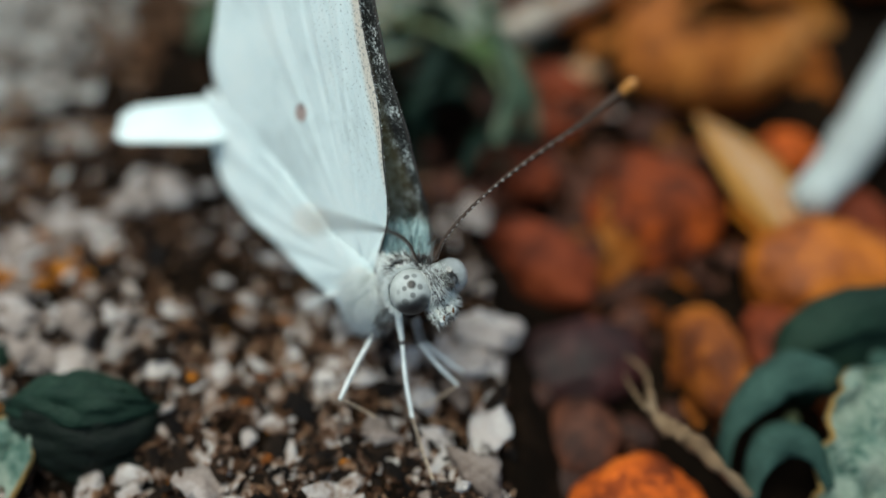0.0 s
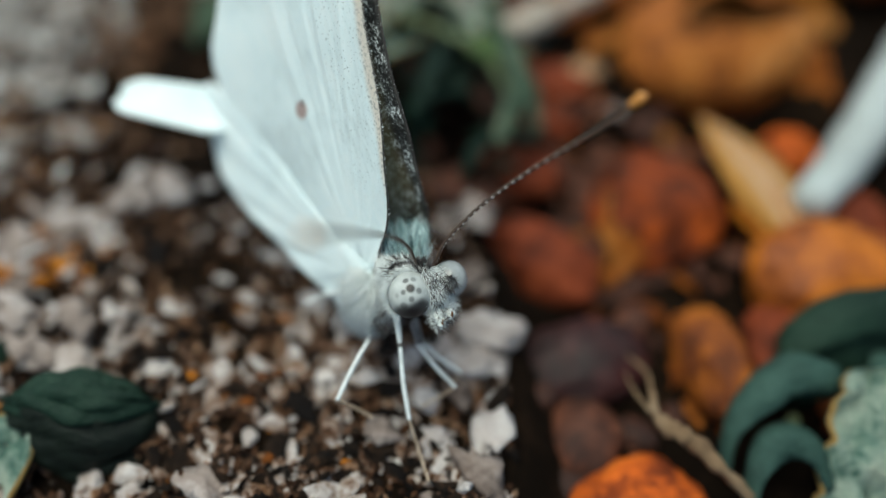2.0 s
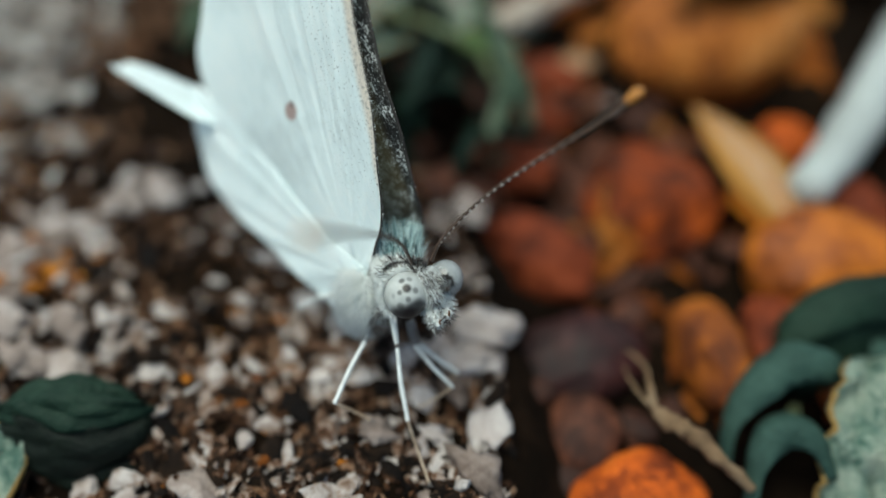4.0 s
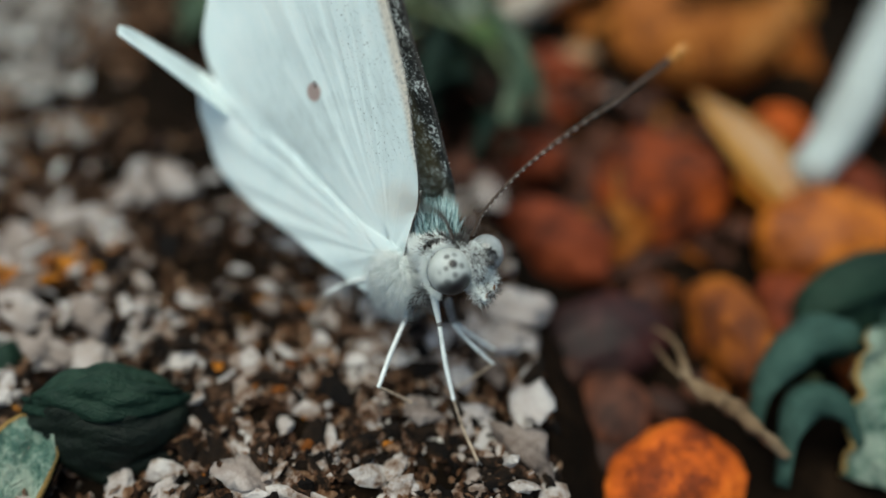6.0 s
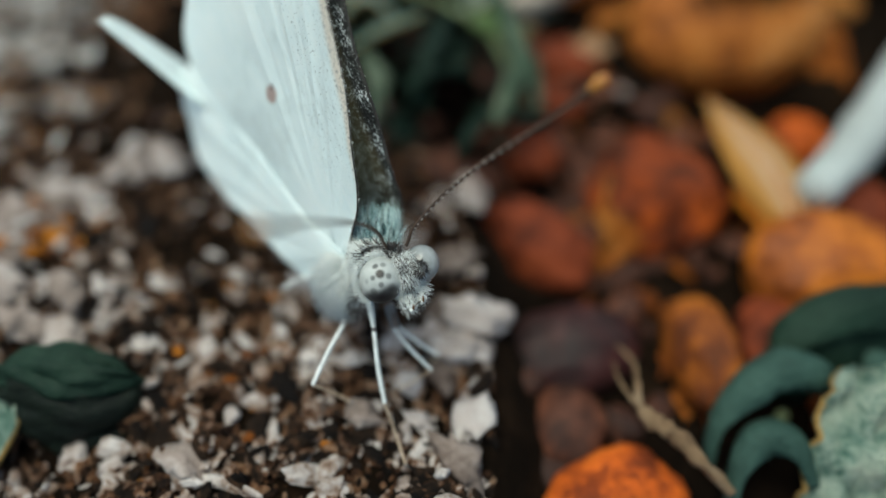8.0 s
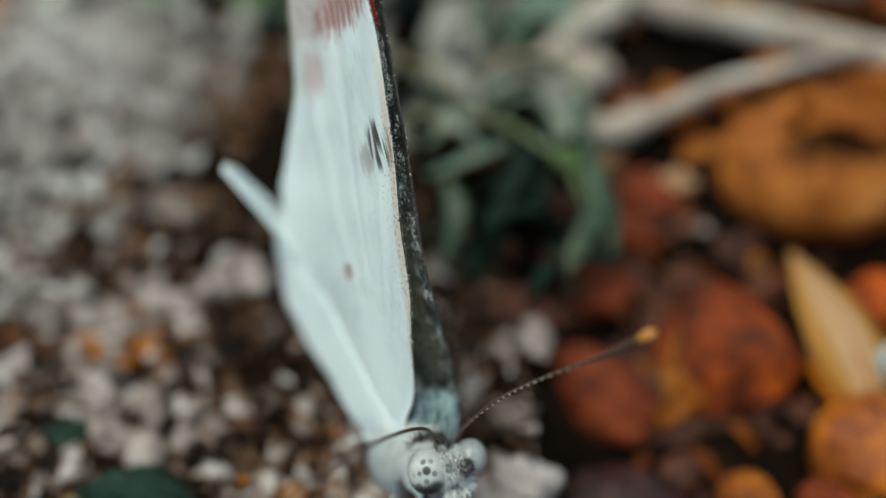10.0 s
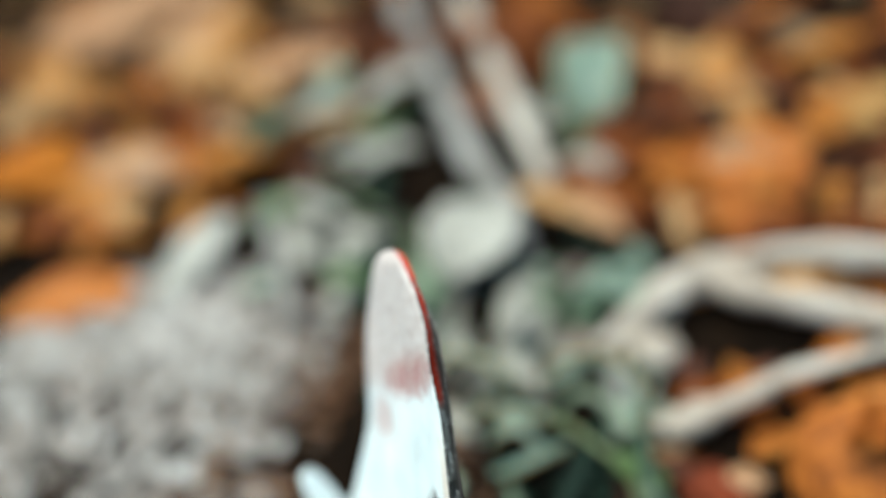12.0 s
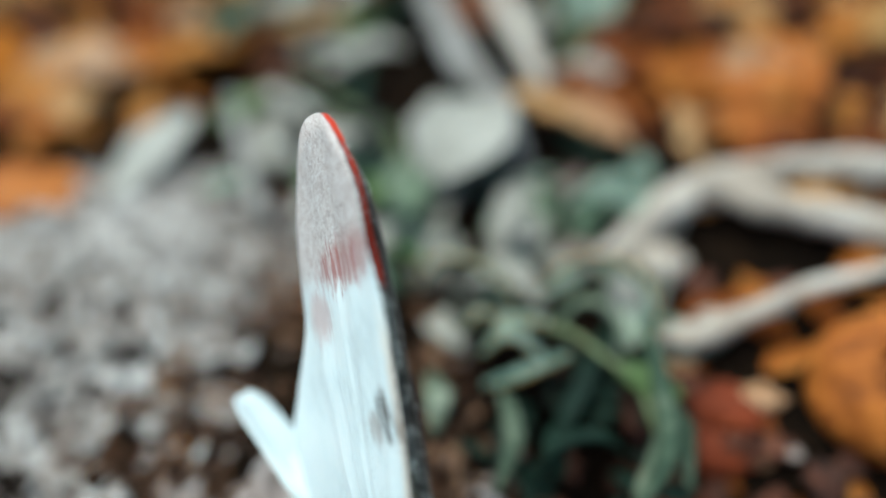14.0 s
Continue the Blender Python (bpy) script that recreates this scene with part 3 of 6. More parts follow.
def at_mm(x, y, z, rx=0, ry=0, rz=0):
    return pose(x * MM, y * MM, z * MM, rx, ry, rz)


def leaf_thing(name, label, material, length, width, spot, category="leaf", group="", parent=None, rib=None, **shape):
    """A leaf with its blade, midrib and stalk end. As a part (with a parent) it is one mesh and its midrib."""
    (v, f, uv), mid = blade_data(length, width, **shape)
    blade = mesh_ob(name, v, f, material, parent, label if parent is None else "", uv, spot)
    r = 0.025 * width
    tube("midrib", mid[::3] - np.array([0, 0, r * 0.3]), [r * 1.3, r, r * 0.4], rib or material, blade, sides=6, n=14)
    if parent is None:
        tagged(blade, label, category, group)
    return blade


def ribbon(name, path, widths, across, material, parent=None, label="", cup=0.0, twist=0.0, thick=0.16, n=26, m=9, ripple=0.0, seed=0):
    """A leaf blade along a smooth path (millimetres), as wide as widths say; across: the way of its width, bowed by cup, turned by twist along its length."""
    c = spline(path, n)
    w = np.interp(np.linspace(0, 1, n), np.linspace(0, 1, len(widths)), widths)
    w = np.convolve(np.pad(w, 2, mode="edge"), [0.1, 0.2, 0.4, 0.2, 0.1], "valid")
    tang = np.gradient(c, axis=0)
    tang /= np.linalg.norm(tang, axis=1)[:, None] + 1e-9
    P, UV = np.zeros((n, m, 3)), np.zeros((n, m, 2))
    for i in range(n):
        u = i / (n - 1)
        a = np.asarray(across, float) - tang[i] * np.dot(across, tang[i])
        a /= np.linalg.norm(a) + 1e-9
        b = np.cross(tang[i], a)
        k = twist * (u - 0.5)
        a, b = a * math.cos(k) + b * math.sin(k), b * math.cos(k) - a * math.sin(k)
        for j in range(m):
            s = 2 * j / (m - 1) - 1
            lift = cup * w[i] * s * s + ripple * w[i] * noise.noise(Vector((u * 7, s * 2.5, seed * 1.7)))
            P[i, j] = c[i] + a * w[i] * s * (1 + ripple * noise.noise(Vector((u * 9, math.copysign(4, s), seed)))) + b * lift
            UV[i, j] = (u, j / (m - 1))
    v, f, uv = sheet_data(P, UV, thick)
    return mesh_ob(name, v, f, material, parent, label, uv)


def stone(name, label, material, radii, m, seed=0, rough=0.2, group="", div=4, freq=1.0, category="stone"):
    v, f = ball_data(radii, rough, seed, div, freq)
    return tagged(mesh_ob(name, v, f, material, at=m), label, category, group)


# ---- ground ----
def mound(x, y):
    """The low pale heap of fine soil behind the butterfly."""
    dx, dy = (x + 39) / 15.5, (y - 27.5) / 11.5
    return 2.6 * math.exp(-(dx * dx + dy * dy))


def soil_edge(y):
    """How far the clod of pale soil reaches before it drops to the stones."""
    return float(np.interp(y, [-12, -5, 4, 10, 18, 26, 36], [3.6, 3.8, 3.4, 2.3, -2.2, -8, -14]))


def ease(u):
    u = min(1.0, max(0.0, u))
    return u * u * (3 - 2 * u)


def hollow(x, y):
    """The hollow beside the clod, in which the rusty stones lie."""
    return 3.5 * ease((x - soil_edge(y) - 0.4) / 3.0) * ease((25.5 - y) / 5.0) * ease((70 - x) / 20)


def height(x, y):
    d = math.hypot(x, y - 10)
    near = 0.8 * noise.noise(Vector((x * 0.36, y * 0.36, 7))) + 0.35 * noise.noise(Vector((x * 0.9, y * 0.9, 4)))
    far = 0.02 * max(0.0, d - 90) * noise.noise(Vector((x * 0.004, y * 0.004, 9)))
    dip = 1.8 * math.exp(-((x + 18) / 5.0) ** 2 - ((y + 5.5) / 4.0) ** 2)
    return -0.75 + near + min(max(far, -25), 25) + mound(x, y) - hollow(x, y) - dip


def build_ground():
    n = 250
    u = np.linspace(-8.6, 8.6, n)
    a = 22 * np.sinh(u) / 1.0
    v = []
    for y in a:
        for x in a:
            v.append((x, y + 14, height(x, y + 14)))
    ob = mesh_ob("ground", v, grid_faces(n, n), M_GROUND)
    tagged(ob, "dark brown bare soil with crumbs and dead leaves", "ground", kind="structure")


build_ground()


def in_soil(x, y):
    """Left of the line along which the soil gives way to rusty stones and leaves."""
    return x < soil_edge(y) + 0.8 * noise.noise(Vector((y * 0.5, 3, 3)))


def crumbs(name, label, material, count, spots, rmin, rmax, seed, flat=0.7, sink=0.2, power=2.2, div=1):
    """Loose crumbs of soil, all in one mesh."""
    rng = np.random.default_rng(seed)
    shapes = []
    for k in range(14):
        v, f = ball_data((1, 1, 1), 0.5, seed + k, div, 1.2)
        shapes.append((v * np.array([rng.uniform(0.9, 1.9), rng.uniform(0.4, 0.9), rng.uniform(0.18, 0.45)]), np.array(f)))
    V, F, off, made = [], [], 0, 0
    while made < count:
        x, y = spots(rng)
        if x is None:
            continue
        v, f = shapes[rng.integers(len(shapes))]
        r = rmin + (rmax - rmin) * rng.random() ** power
        a = (rng.normal(0, 0.8), rng.normal(0, 0.8), rng.uniform(0, 6.28))
        R = np.array(Euler(a).to_matrix())
        w = (v @ R.T) * r * np.array([1, 1, flat]) + np.array([x, y, height(x, y) + r * (flat - sink) * rng.uniform(0.3, 1.2)])
        V.append(w)
        F.append(f + off)
        off += len(v)
        made += 1
    ob = mesh_ob(name, np.vstack(V), np.vstack(F), material, smooth=False)
    return tagged(ob, label, "soil", kind="stuff")


def in_shade_patch(x, y):
    """Patches bare of crumbs, where the near-black ground colour stands for shaded gaps."""
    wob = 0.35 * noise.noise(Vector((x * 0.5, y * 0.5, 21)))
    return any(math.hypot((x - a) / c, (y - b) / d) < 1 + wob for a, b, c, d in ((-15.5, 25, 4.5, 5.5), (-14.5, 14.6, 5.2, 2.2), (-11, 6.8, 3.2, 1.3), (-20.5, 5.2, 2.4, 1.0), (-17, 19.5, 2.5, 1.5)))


def soil_spot(x0, x1, y0, y1, keep=None, gaps=True):
    def spot(rng):
        x, y = rng.uniform(x0, x1), rng.uniform(y0, y1)
        if not in_soil(x, y) or (keep and not keep(x, y, rng)) or in_shade_patch(x, y) and rng.random() < 0.95:
            return None, None
        if not gaps:
            return x, y
        if noise.noise(Vector((x * 0.3, y * 0.36, 7))) + 0.5 * noise.noise(Vector((x * 0.8, y * 0.9, 2))) < (0.1 if y > 3 else -0.12) and y < 24 and rng.random() < 0.94:
            return None, None
        if ((x + 15) / 7.0) ** 2 + ((y - 15.0) / 4.2) ** 2 < 0.6 + 0.8 * rng.random() and rng.random() < 0.8:
            return None, None
        if ((x + 17) / 5.5) ** 2 + ((y - 25.0) / 5.0) ** 2 < 1.0 and rng.random() < 0.8:
            return None, None
        return x, y
    return spot


def pale_zone(x, y, rng):
    return y < 15.5 + 2 * noise.noise(Vector((x * 0.2, y * 0.2, 5))) or x < -29 or rng.random() < 0.2


crumbs("soil_crumbs", "pale grey and brown angular crumbs of dry soil", M_CRUMB, 4900, soil_spot(-46, 6, -12, 26, pale_zone), 0.2, 0.8, 3, div=2)
crumbs("small_soil_crumbs", "small grey and brown shards of dry soil", M_CRUMB, 8800, soil_spot(-34, 6, -12, 24, pale_zone), 0.16, 0.46, 8)
crumbs("fine_soil_crumbs", "fine brown crumbs of dry soil", M_FINE, 12000, soil_spot(-30, 6, -11, 20, None, False), 0.12, 0.4, 4)
crumbs("mound_crumbs", "pale grey fine crumbs on a heap of dry soil", M_PALE, 8000, soil_spot(-54, -10, 8, 46, lambda x, y, rng: (mound(x, y) > 0.6 + 0.7 * rng.random() or y < 24 and noise.noise(Vector((x * 0.17, y * 0.22, 12))) > -0.18) and x < -25 + 6 * rng.random() ** 2), 0.2, 0.95, 5, power=1.8)
crumbs("brown_soil_crumbs", "brown crumbs of soil beside the pale heap", M_FINE, 3600, soil_spot(-29, -6, 13, 38, lambda x, y, rng: mound(x, y) < 1.9), 0.25, 0.8, 9)
crumbs("orange_leaf_bits", "golden-orange bits of leaf round pale pebbles", M_BIT, 60, lambda rng: (rng.normal(-21.0, 1.6), rng.normal(7.4, 1.3)), 0.4, 1.1, 7, flat=0.4, sink=-0.2)
crumbs("orange_soil_bits", "small orange bits of rotten leaf among the soil", M_BIT, 320, soil_spot(-30, 5, -10, 26), 0.15, 0.55, 6, flat=0.5, sink=0.0)


def pebbles():
    rng = np.random.default_rng(11)
    kinds = []
    for k in range(7):
        v, f = ball_data((1.1, rng.uniform(0.5, 0.8), rng.uniform(0.28, 0.42)), 0.7, 20 + k, 3, 1.4)
        ob = mesh_ob("pebble", v, f, M_PEBBLE)
        kinds.append(tagged(ob, "small pale angular pebble lying on the dark soil", "pebble", "pebbles on the soil"))
    # the pebbles that stand out, then some between them: x, y, size
    spots = [(-21.5, 5.5, 1.4), (-19.8, 2.2, 1.4), (-18.0, 3.6, 1.2), (-21.0, 3.8, 1.3), (-17.5, 1.4, 1.1), (-22.0, 7.0, 1.5), (1.7, 3.3, 1.3), (2.3, 2.3, 1.2), (3.1, 2.9, 1.4), (1.2, 0.1, 1.2), (1.6, 6.4, 1.2), (2.3, 11.8, 1.2), (2.4, 1.2, 1.3), (2.9, -2.2, 1.2), (2.2, -4.6, 1.4), (-9.8, -5.0, 1.3), (-4.2, -2.6, 0.8), (-22.6, 8.7, 1.9), (1.0, 1.9, 1.2), (0.2, -2.8, 1.1), (-1.8, 35.7, 1.9), (-3.8, 42.9, 1.9), (5.2, 17.4, 1.1), (9.4, 24.2, 0.8), (12.3, 23.1, 0.8)]
    for _ in range(34):
        x, y = rng.uniform(-26, 4), rng.uniform(-9, 18)
        if in_soil(x + 0.7, y) and ((x + 15) / 7.0) ** 2 + ((y - 13) / 3.6) ** 2 > 1.2:
            spots.append((x, y, rng.uniform(0.45, 0.85)))
    spots = [(x, y, r * (0.68 if x < -14 and y > 6 else 1.0)) for x, y, r in spots]
    for _ in range(40):
        u = rng.random()
        spots.append((-15.5 - 8.0 * u + rng.normal(0, 1.3), 14.0 - 6.5 * u + rng.normal(0, 1.1), rng.uniform(0.4, 0.95)))
    spots.append((-2.2, -2.6, 0.9))
    for i, (x, y, r) in enumerate(spots):
        r *= 0.78 if y < 1 and x < 2.0 else 1.0
        m = at_mm(x, y, height(x, y) + (1.3 if i == len(spots) - 1 else 0.45) * r, rng.uniform(-20, 20), rng.uniform(-20, 20), rng.uniform(0, 360)) @ Matrix.Scale(r, 4)
        if i < 7:
            kinds[i].matrix_basis = m
        else:
            ob = copy_thing(kinds[i % 7], Matrix())
            ob.matrix_basis = m


pebbles()

# ---- rusty stones beside the soil ----
stone("stone", "large rust-orange rounded stone in the leaf litter", M_RUST, (4.46, 4.13, 3.79), at_mm(13.7, 14.3, -3.1, 0, 8, 25), 1, group="rusty stones")
stone("stone", "red-brown long stone beside the pale soil", M_REDBR, (3.77, 2.22, 2.22), at_mm(6.5, 10.3, -3.2, 0, 0, -28), 2, group="rusty stones")
stone("stone", "small red-brown round stone beside the pale soil", M_REDBR, (2.11, 1.88, 1.77), at_mm(6.4, 17.6, -3.1, 0, 0, 10), 22, group="rusty stones")
stone("stone", "golden-brown rounded stone half sunk in the litter", M_GOLD, (1.7, 3.5, 2.2), at_mm(15.0, 3.2, -3.1, 0, 5, 6), 3, group="rusty stones")
stone("stone", "dark purple-brown smooth stone beside the soil", M_PURPLE, (3.44, 2.55, 2.11), at_mm(8.0, 3.3, -3.5, 0, 0, 8), 4, group="rusty stones")
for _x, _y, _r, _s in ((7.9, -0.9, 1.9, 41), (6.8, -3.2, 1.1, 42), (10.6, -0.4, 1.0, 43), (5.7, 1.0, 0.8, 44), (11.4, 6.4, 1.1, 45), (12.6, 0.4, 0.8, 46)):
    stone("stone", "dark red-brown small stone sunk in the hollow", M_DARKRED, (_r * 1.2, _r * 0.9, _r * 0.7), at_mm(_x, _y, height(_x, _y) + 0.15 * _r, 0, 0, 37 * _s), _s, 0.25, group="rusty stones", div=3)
stone("stone", "rust-orange blunt stone with a paler ridge", M_RUST, (3.3, 2.6, 2.1), at_mm(9.7, -5.1, -3.5, 0, 0, 30), 5, group="rusty stones")
stone("stone", "large golden-orange round stone below a pale stick", M_HONEY, (4.98, 3.25, 2.82), at_mm(22.5, 8.6, -2.1, 0, 6, 8), 23, group="rusty stones")
stone("stone", "very large pinkish-orange boulder in the litter", M_BOULDER, (6.9, 5.2, 4.2), at_mm(19.7, 27.6, 0.3, 0, 0, 8), 24, 0.09, group="rusty stones")
stone("stone", "small rust-orange stone behind a pointed leaf", M_RUST, (2.19, 1.86, 1.86), at_mm(23.6, 19.2, -2.6, 0, 0, 30), 25, group="rusty stones")
stone("stone", "red-brown stone under the orange leaves", M_REDBR, (2.86, 1.98, 1.65), at_mm(8.9, 23.6, -3.0, 0, 0, 10), 6, group="rusty stones")
stone("stone", "red-brown stone under the orange leaves", M_REDBR, (2.4, 1.7, 1.3), at_mm(8.6, 25.0, -1.2, 0, 0, -10), 7, group="rusty stones")
stone("stone", "tan flat stone beside a weathered root", M_ROOT, (2.4, 2.0, 1.2), at_mm(3.4, 35.6, 0.3, 0, 0, 20), 8, group="rusty stones")
stone("stone", "red-brown low stone in the leaf litter", M_REDBR, (2.64, 3.30, 1.76), at_mm(25.9, 14.1, -3.1, 0, 0, 40), 9, group="rusty stones")
stone("stone", "red-brown low stone in the leaf litter", M_REDBR, (2.86, 2.20, 1.54), at_mm(19.2, 4.8, -3.2, 0, 0, 70), 12, group="rusty stones")

# ---- single dead leaves that stand out ----
_leaf = tagged(ribbon("dead_leaf", [(21.2, 11.5, -0.9), (20.2, 14.0, -0.1), (18.9, 16.7, 0.3), (17.3, 20.1, 0.2)], [1.8, 2.5, 1.9, 0.1], (0.85, 0.5, -0.1), M_POINT, cup=0.12, ripple=0.06, seed=2), "pointed dead leaf with a pale heart and amber edges", "leaf")
tube("midrib", [(21.2, 11.5, -0.8), (20.2, 14.0, -0.0), (18.9, 16.7, 0.4), (17.3, 20.1, 0.3)], [0.16, 0.12, 0.05], M_GOLDLEAF, _leaf, sides=6, n=14)
tagged(ribbon("dead_leaf", [(22.9, 8.4, -2.2), (21.8, 11.1, -1.3), (20.5, 13.9, -0.6), (19.8, 15.4, -0.5)], [1.2, 2.6, 2.9, 1.2], (0.85, 0.5, -0.1), M_GOLDLEAF, cup=0.2, ripple=0.16, seed=12), "amber curled dead leaf under a pale pointed one", "leaf")
leaf_thing("dead_leaf", "orange dead leaf arched over the litter", M_AMBER, 15, 9, at_mm(19.0, 33.0, 0.9, 10, -12, 14), curl=1.2, cup=-1.2, ripple=0.12, seed=3, ragged=0.12)
leaf_thing("dead_leaf", "bleached grey spoon-shaped dead leaf beside the soil heap", M_PALELEAF, 15.5, 5.6, at_mm(-40.9, 30.8, 1.2, 0, -8, 84), curl=0.1, cup=0.6, ripple=0.03, seed=5, widest=0.66)
leaf_thing("dead_leaf", "golden dead leaf curled up behind the soil heap", M_GOLDLEAF, 17, 12, at_mm(-79, 50, 1.0, 14, -14, 40), curl=1.0, cup=-0.8, ripple=0.09, seed=6, ragged=0.14)
leaf_thing("dead_leaf", "pinkish-tan dead leaf behind the soil heap", M_LITTERPALE, 16, 9, at_mm(-64, 53, 2.2, -6, -10, 10), curl=0.8, cup=-0.6, ripple=0.09, seed=16, ragged=0.12)
leaf_thing("dead_leaf", "bright orange dead leaf behind the soil heap", M_GOLDLEAF, 13, 6, at_mm(-57, 51, 1.4, 20, -14, 48), curl=0.9, cup=-0.8, ripple=0.09, seed=17, ragged=0.12)
leaf_thing("dead_leaf", "brown dead leaf with a tan ridge behind the soil heap", M_DEAD, 17, 6, at_mm(-67, 43, 0.8, -18, -8, 16), curl=0.7, cup=-1.2, ripple=0.09, seed=18, ragged=0.12)
leaf_thing("dead_leaf", "ginger dead leaf bowed up beside the soil heap", M_GINGER, 17, 13, at_mm(-58, 32, 0.6, -6, -18, 14), curl=1.1, cup=-0.9, ripple=0.05, seed=7, ragged=0.1, blunt=0.5)
leaf_thing("dead_leaf", "rust-orange dead leaf beside the root", M_DEAD, 18, 12, at_mm(-6, 60, 2.0, 10, -12, 30), curl=0.9, cup=-0.6, ripple=0.07, seed=8, ragged=0.1)
leaf_thing("dead_leaf", "broad ginger dead leaf behind the root", M_GINGER, 17, 11, at_mm(6, 50, 2.0, -10, -16, 55), curl=0.8, cup=-0.6, ripple=0.18, seed=9, ragged=0.3)
leaf_thing("dead_leaf", "small pinkish-tan dead leaf behind the root", M_LITTERPALE, 9, 6, at_mm(6.5, 56, 4.4, 6, -10, 30), curl=0.9, cup=-0.7, ripple=0.14, seed=19, ragged=0.25)
leaf_thing("dead_leaf", "narrow tan dead leaf behind the root", M_LITTERPALE, 10, 3.2, at_mm(-5.5, 54.7, 2.6, 0, -6, -52), curl=0.4, cup=-0.7, ripple=0.1, seed=20, ragged=0.15)
leaf_thing("dead_leaf", "pinkish tan dead leaf behind the root", M_TAN, 14, 9, at_mm(16, 68, 2.0, 0, -16, 20), curl=0.7, cup=-0.4, ripple=0.06, seed=10, ragged=0.1)

leaf_thing("dead_leaf", "pale pinkish-tan dead leaf far behind the soil heap", M_LITTERPALE, 26, 17, at_mm(-98.8, 86.6, 2.6, 8, -14, 30), curl=0.7, cup=-0.5, ripple=0.09, seed=71, ragged=0.14)
leaf_thing("dead_leaf", "pale pinkish-tan dead leaf far behind the soil heap", M_LITTERPALE, 20, 14, at_mm(-70.8, 78.1, 2.6, -8, -14, 80), curl=0.7, cup=-0.5, ripple=0.09, seed=72, ragged=0.14)
leaf_thing("dead_leaf", "pale pinkish-tan dead leaf far behind the soil heap", M_LITTERPALE, 30, 18, at_mm(-98.8, 102.2, 2.6, 6, -14, 10), curl=0.7, cup=-0.5, ripple=0.09, seed=73, ragged=0.14)
leaf_thing("dead_leaf", "pale pinkish-tan dead leaf beside the herb", M_LITTERPALE, 17, 11, at_mm(-50, 60, 3.4, 6, -14, 64), curl=0.8, cup=-0.5, ripple=0.09, seed=74, ragged=0.14)
leaf_thing("dead_leaf", "pale pinkish-tan dead leaf beside the herb", M_LITTERPALE, 18, 12, at_mm(-52, 75, 3.4, 6, -14, 20), curl=0.8, cup=-0.5, ripple=0.09, seed=75, ragged=0.14)
tagged(tube("dry_stem", [(5.4, 96.2, 3.0), (12.1, 89.2, 3.6), (18.8, 82.3, 3.2)], [1.2, 2.0, 1.4], M_TWIG, sides=10, wob=0.2, seed=9), "pale tan broken stem lying on the far litter", "stem")


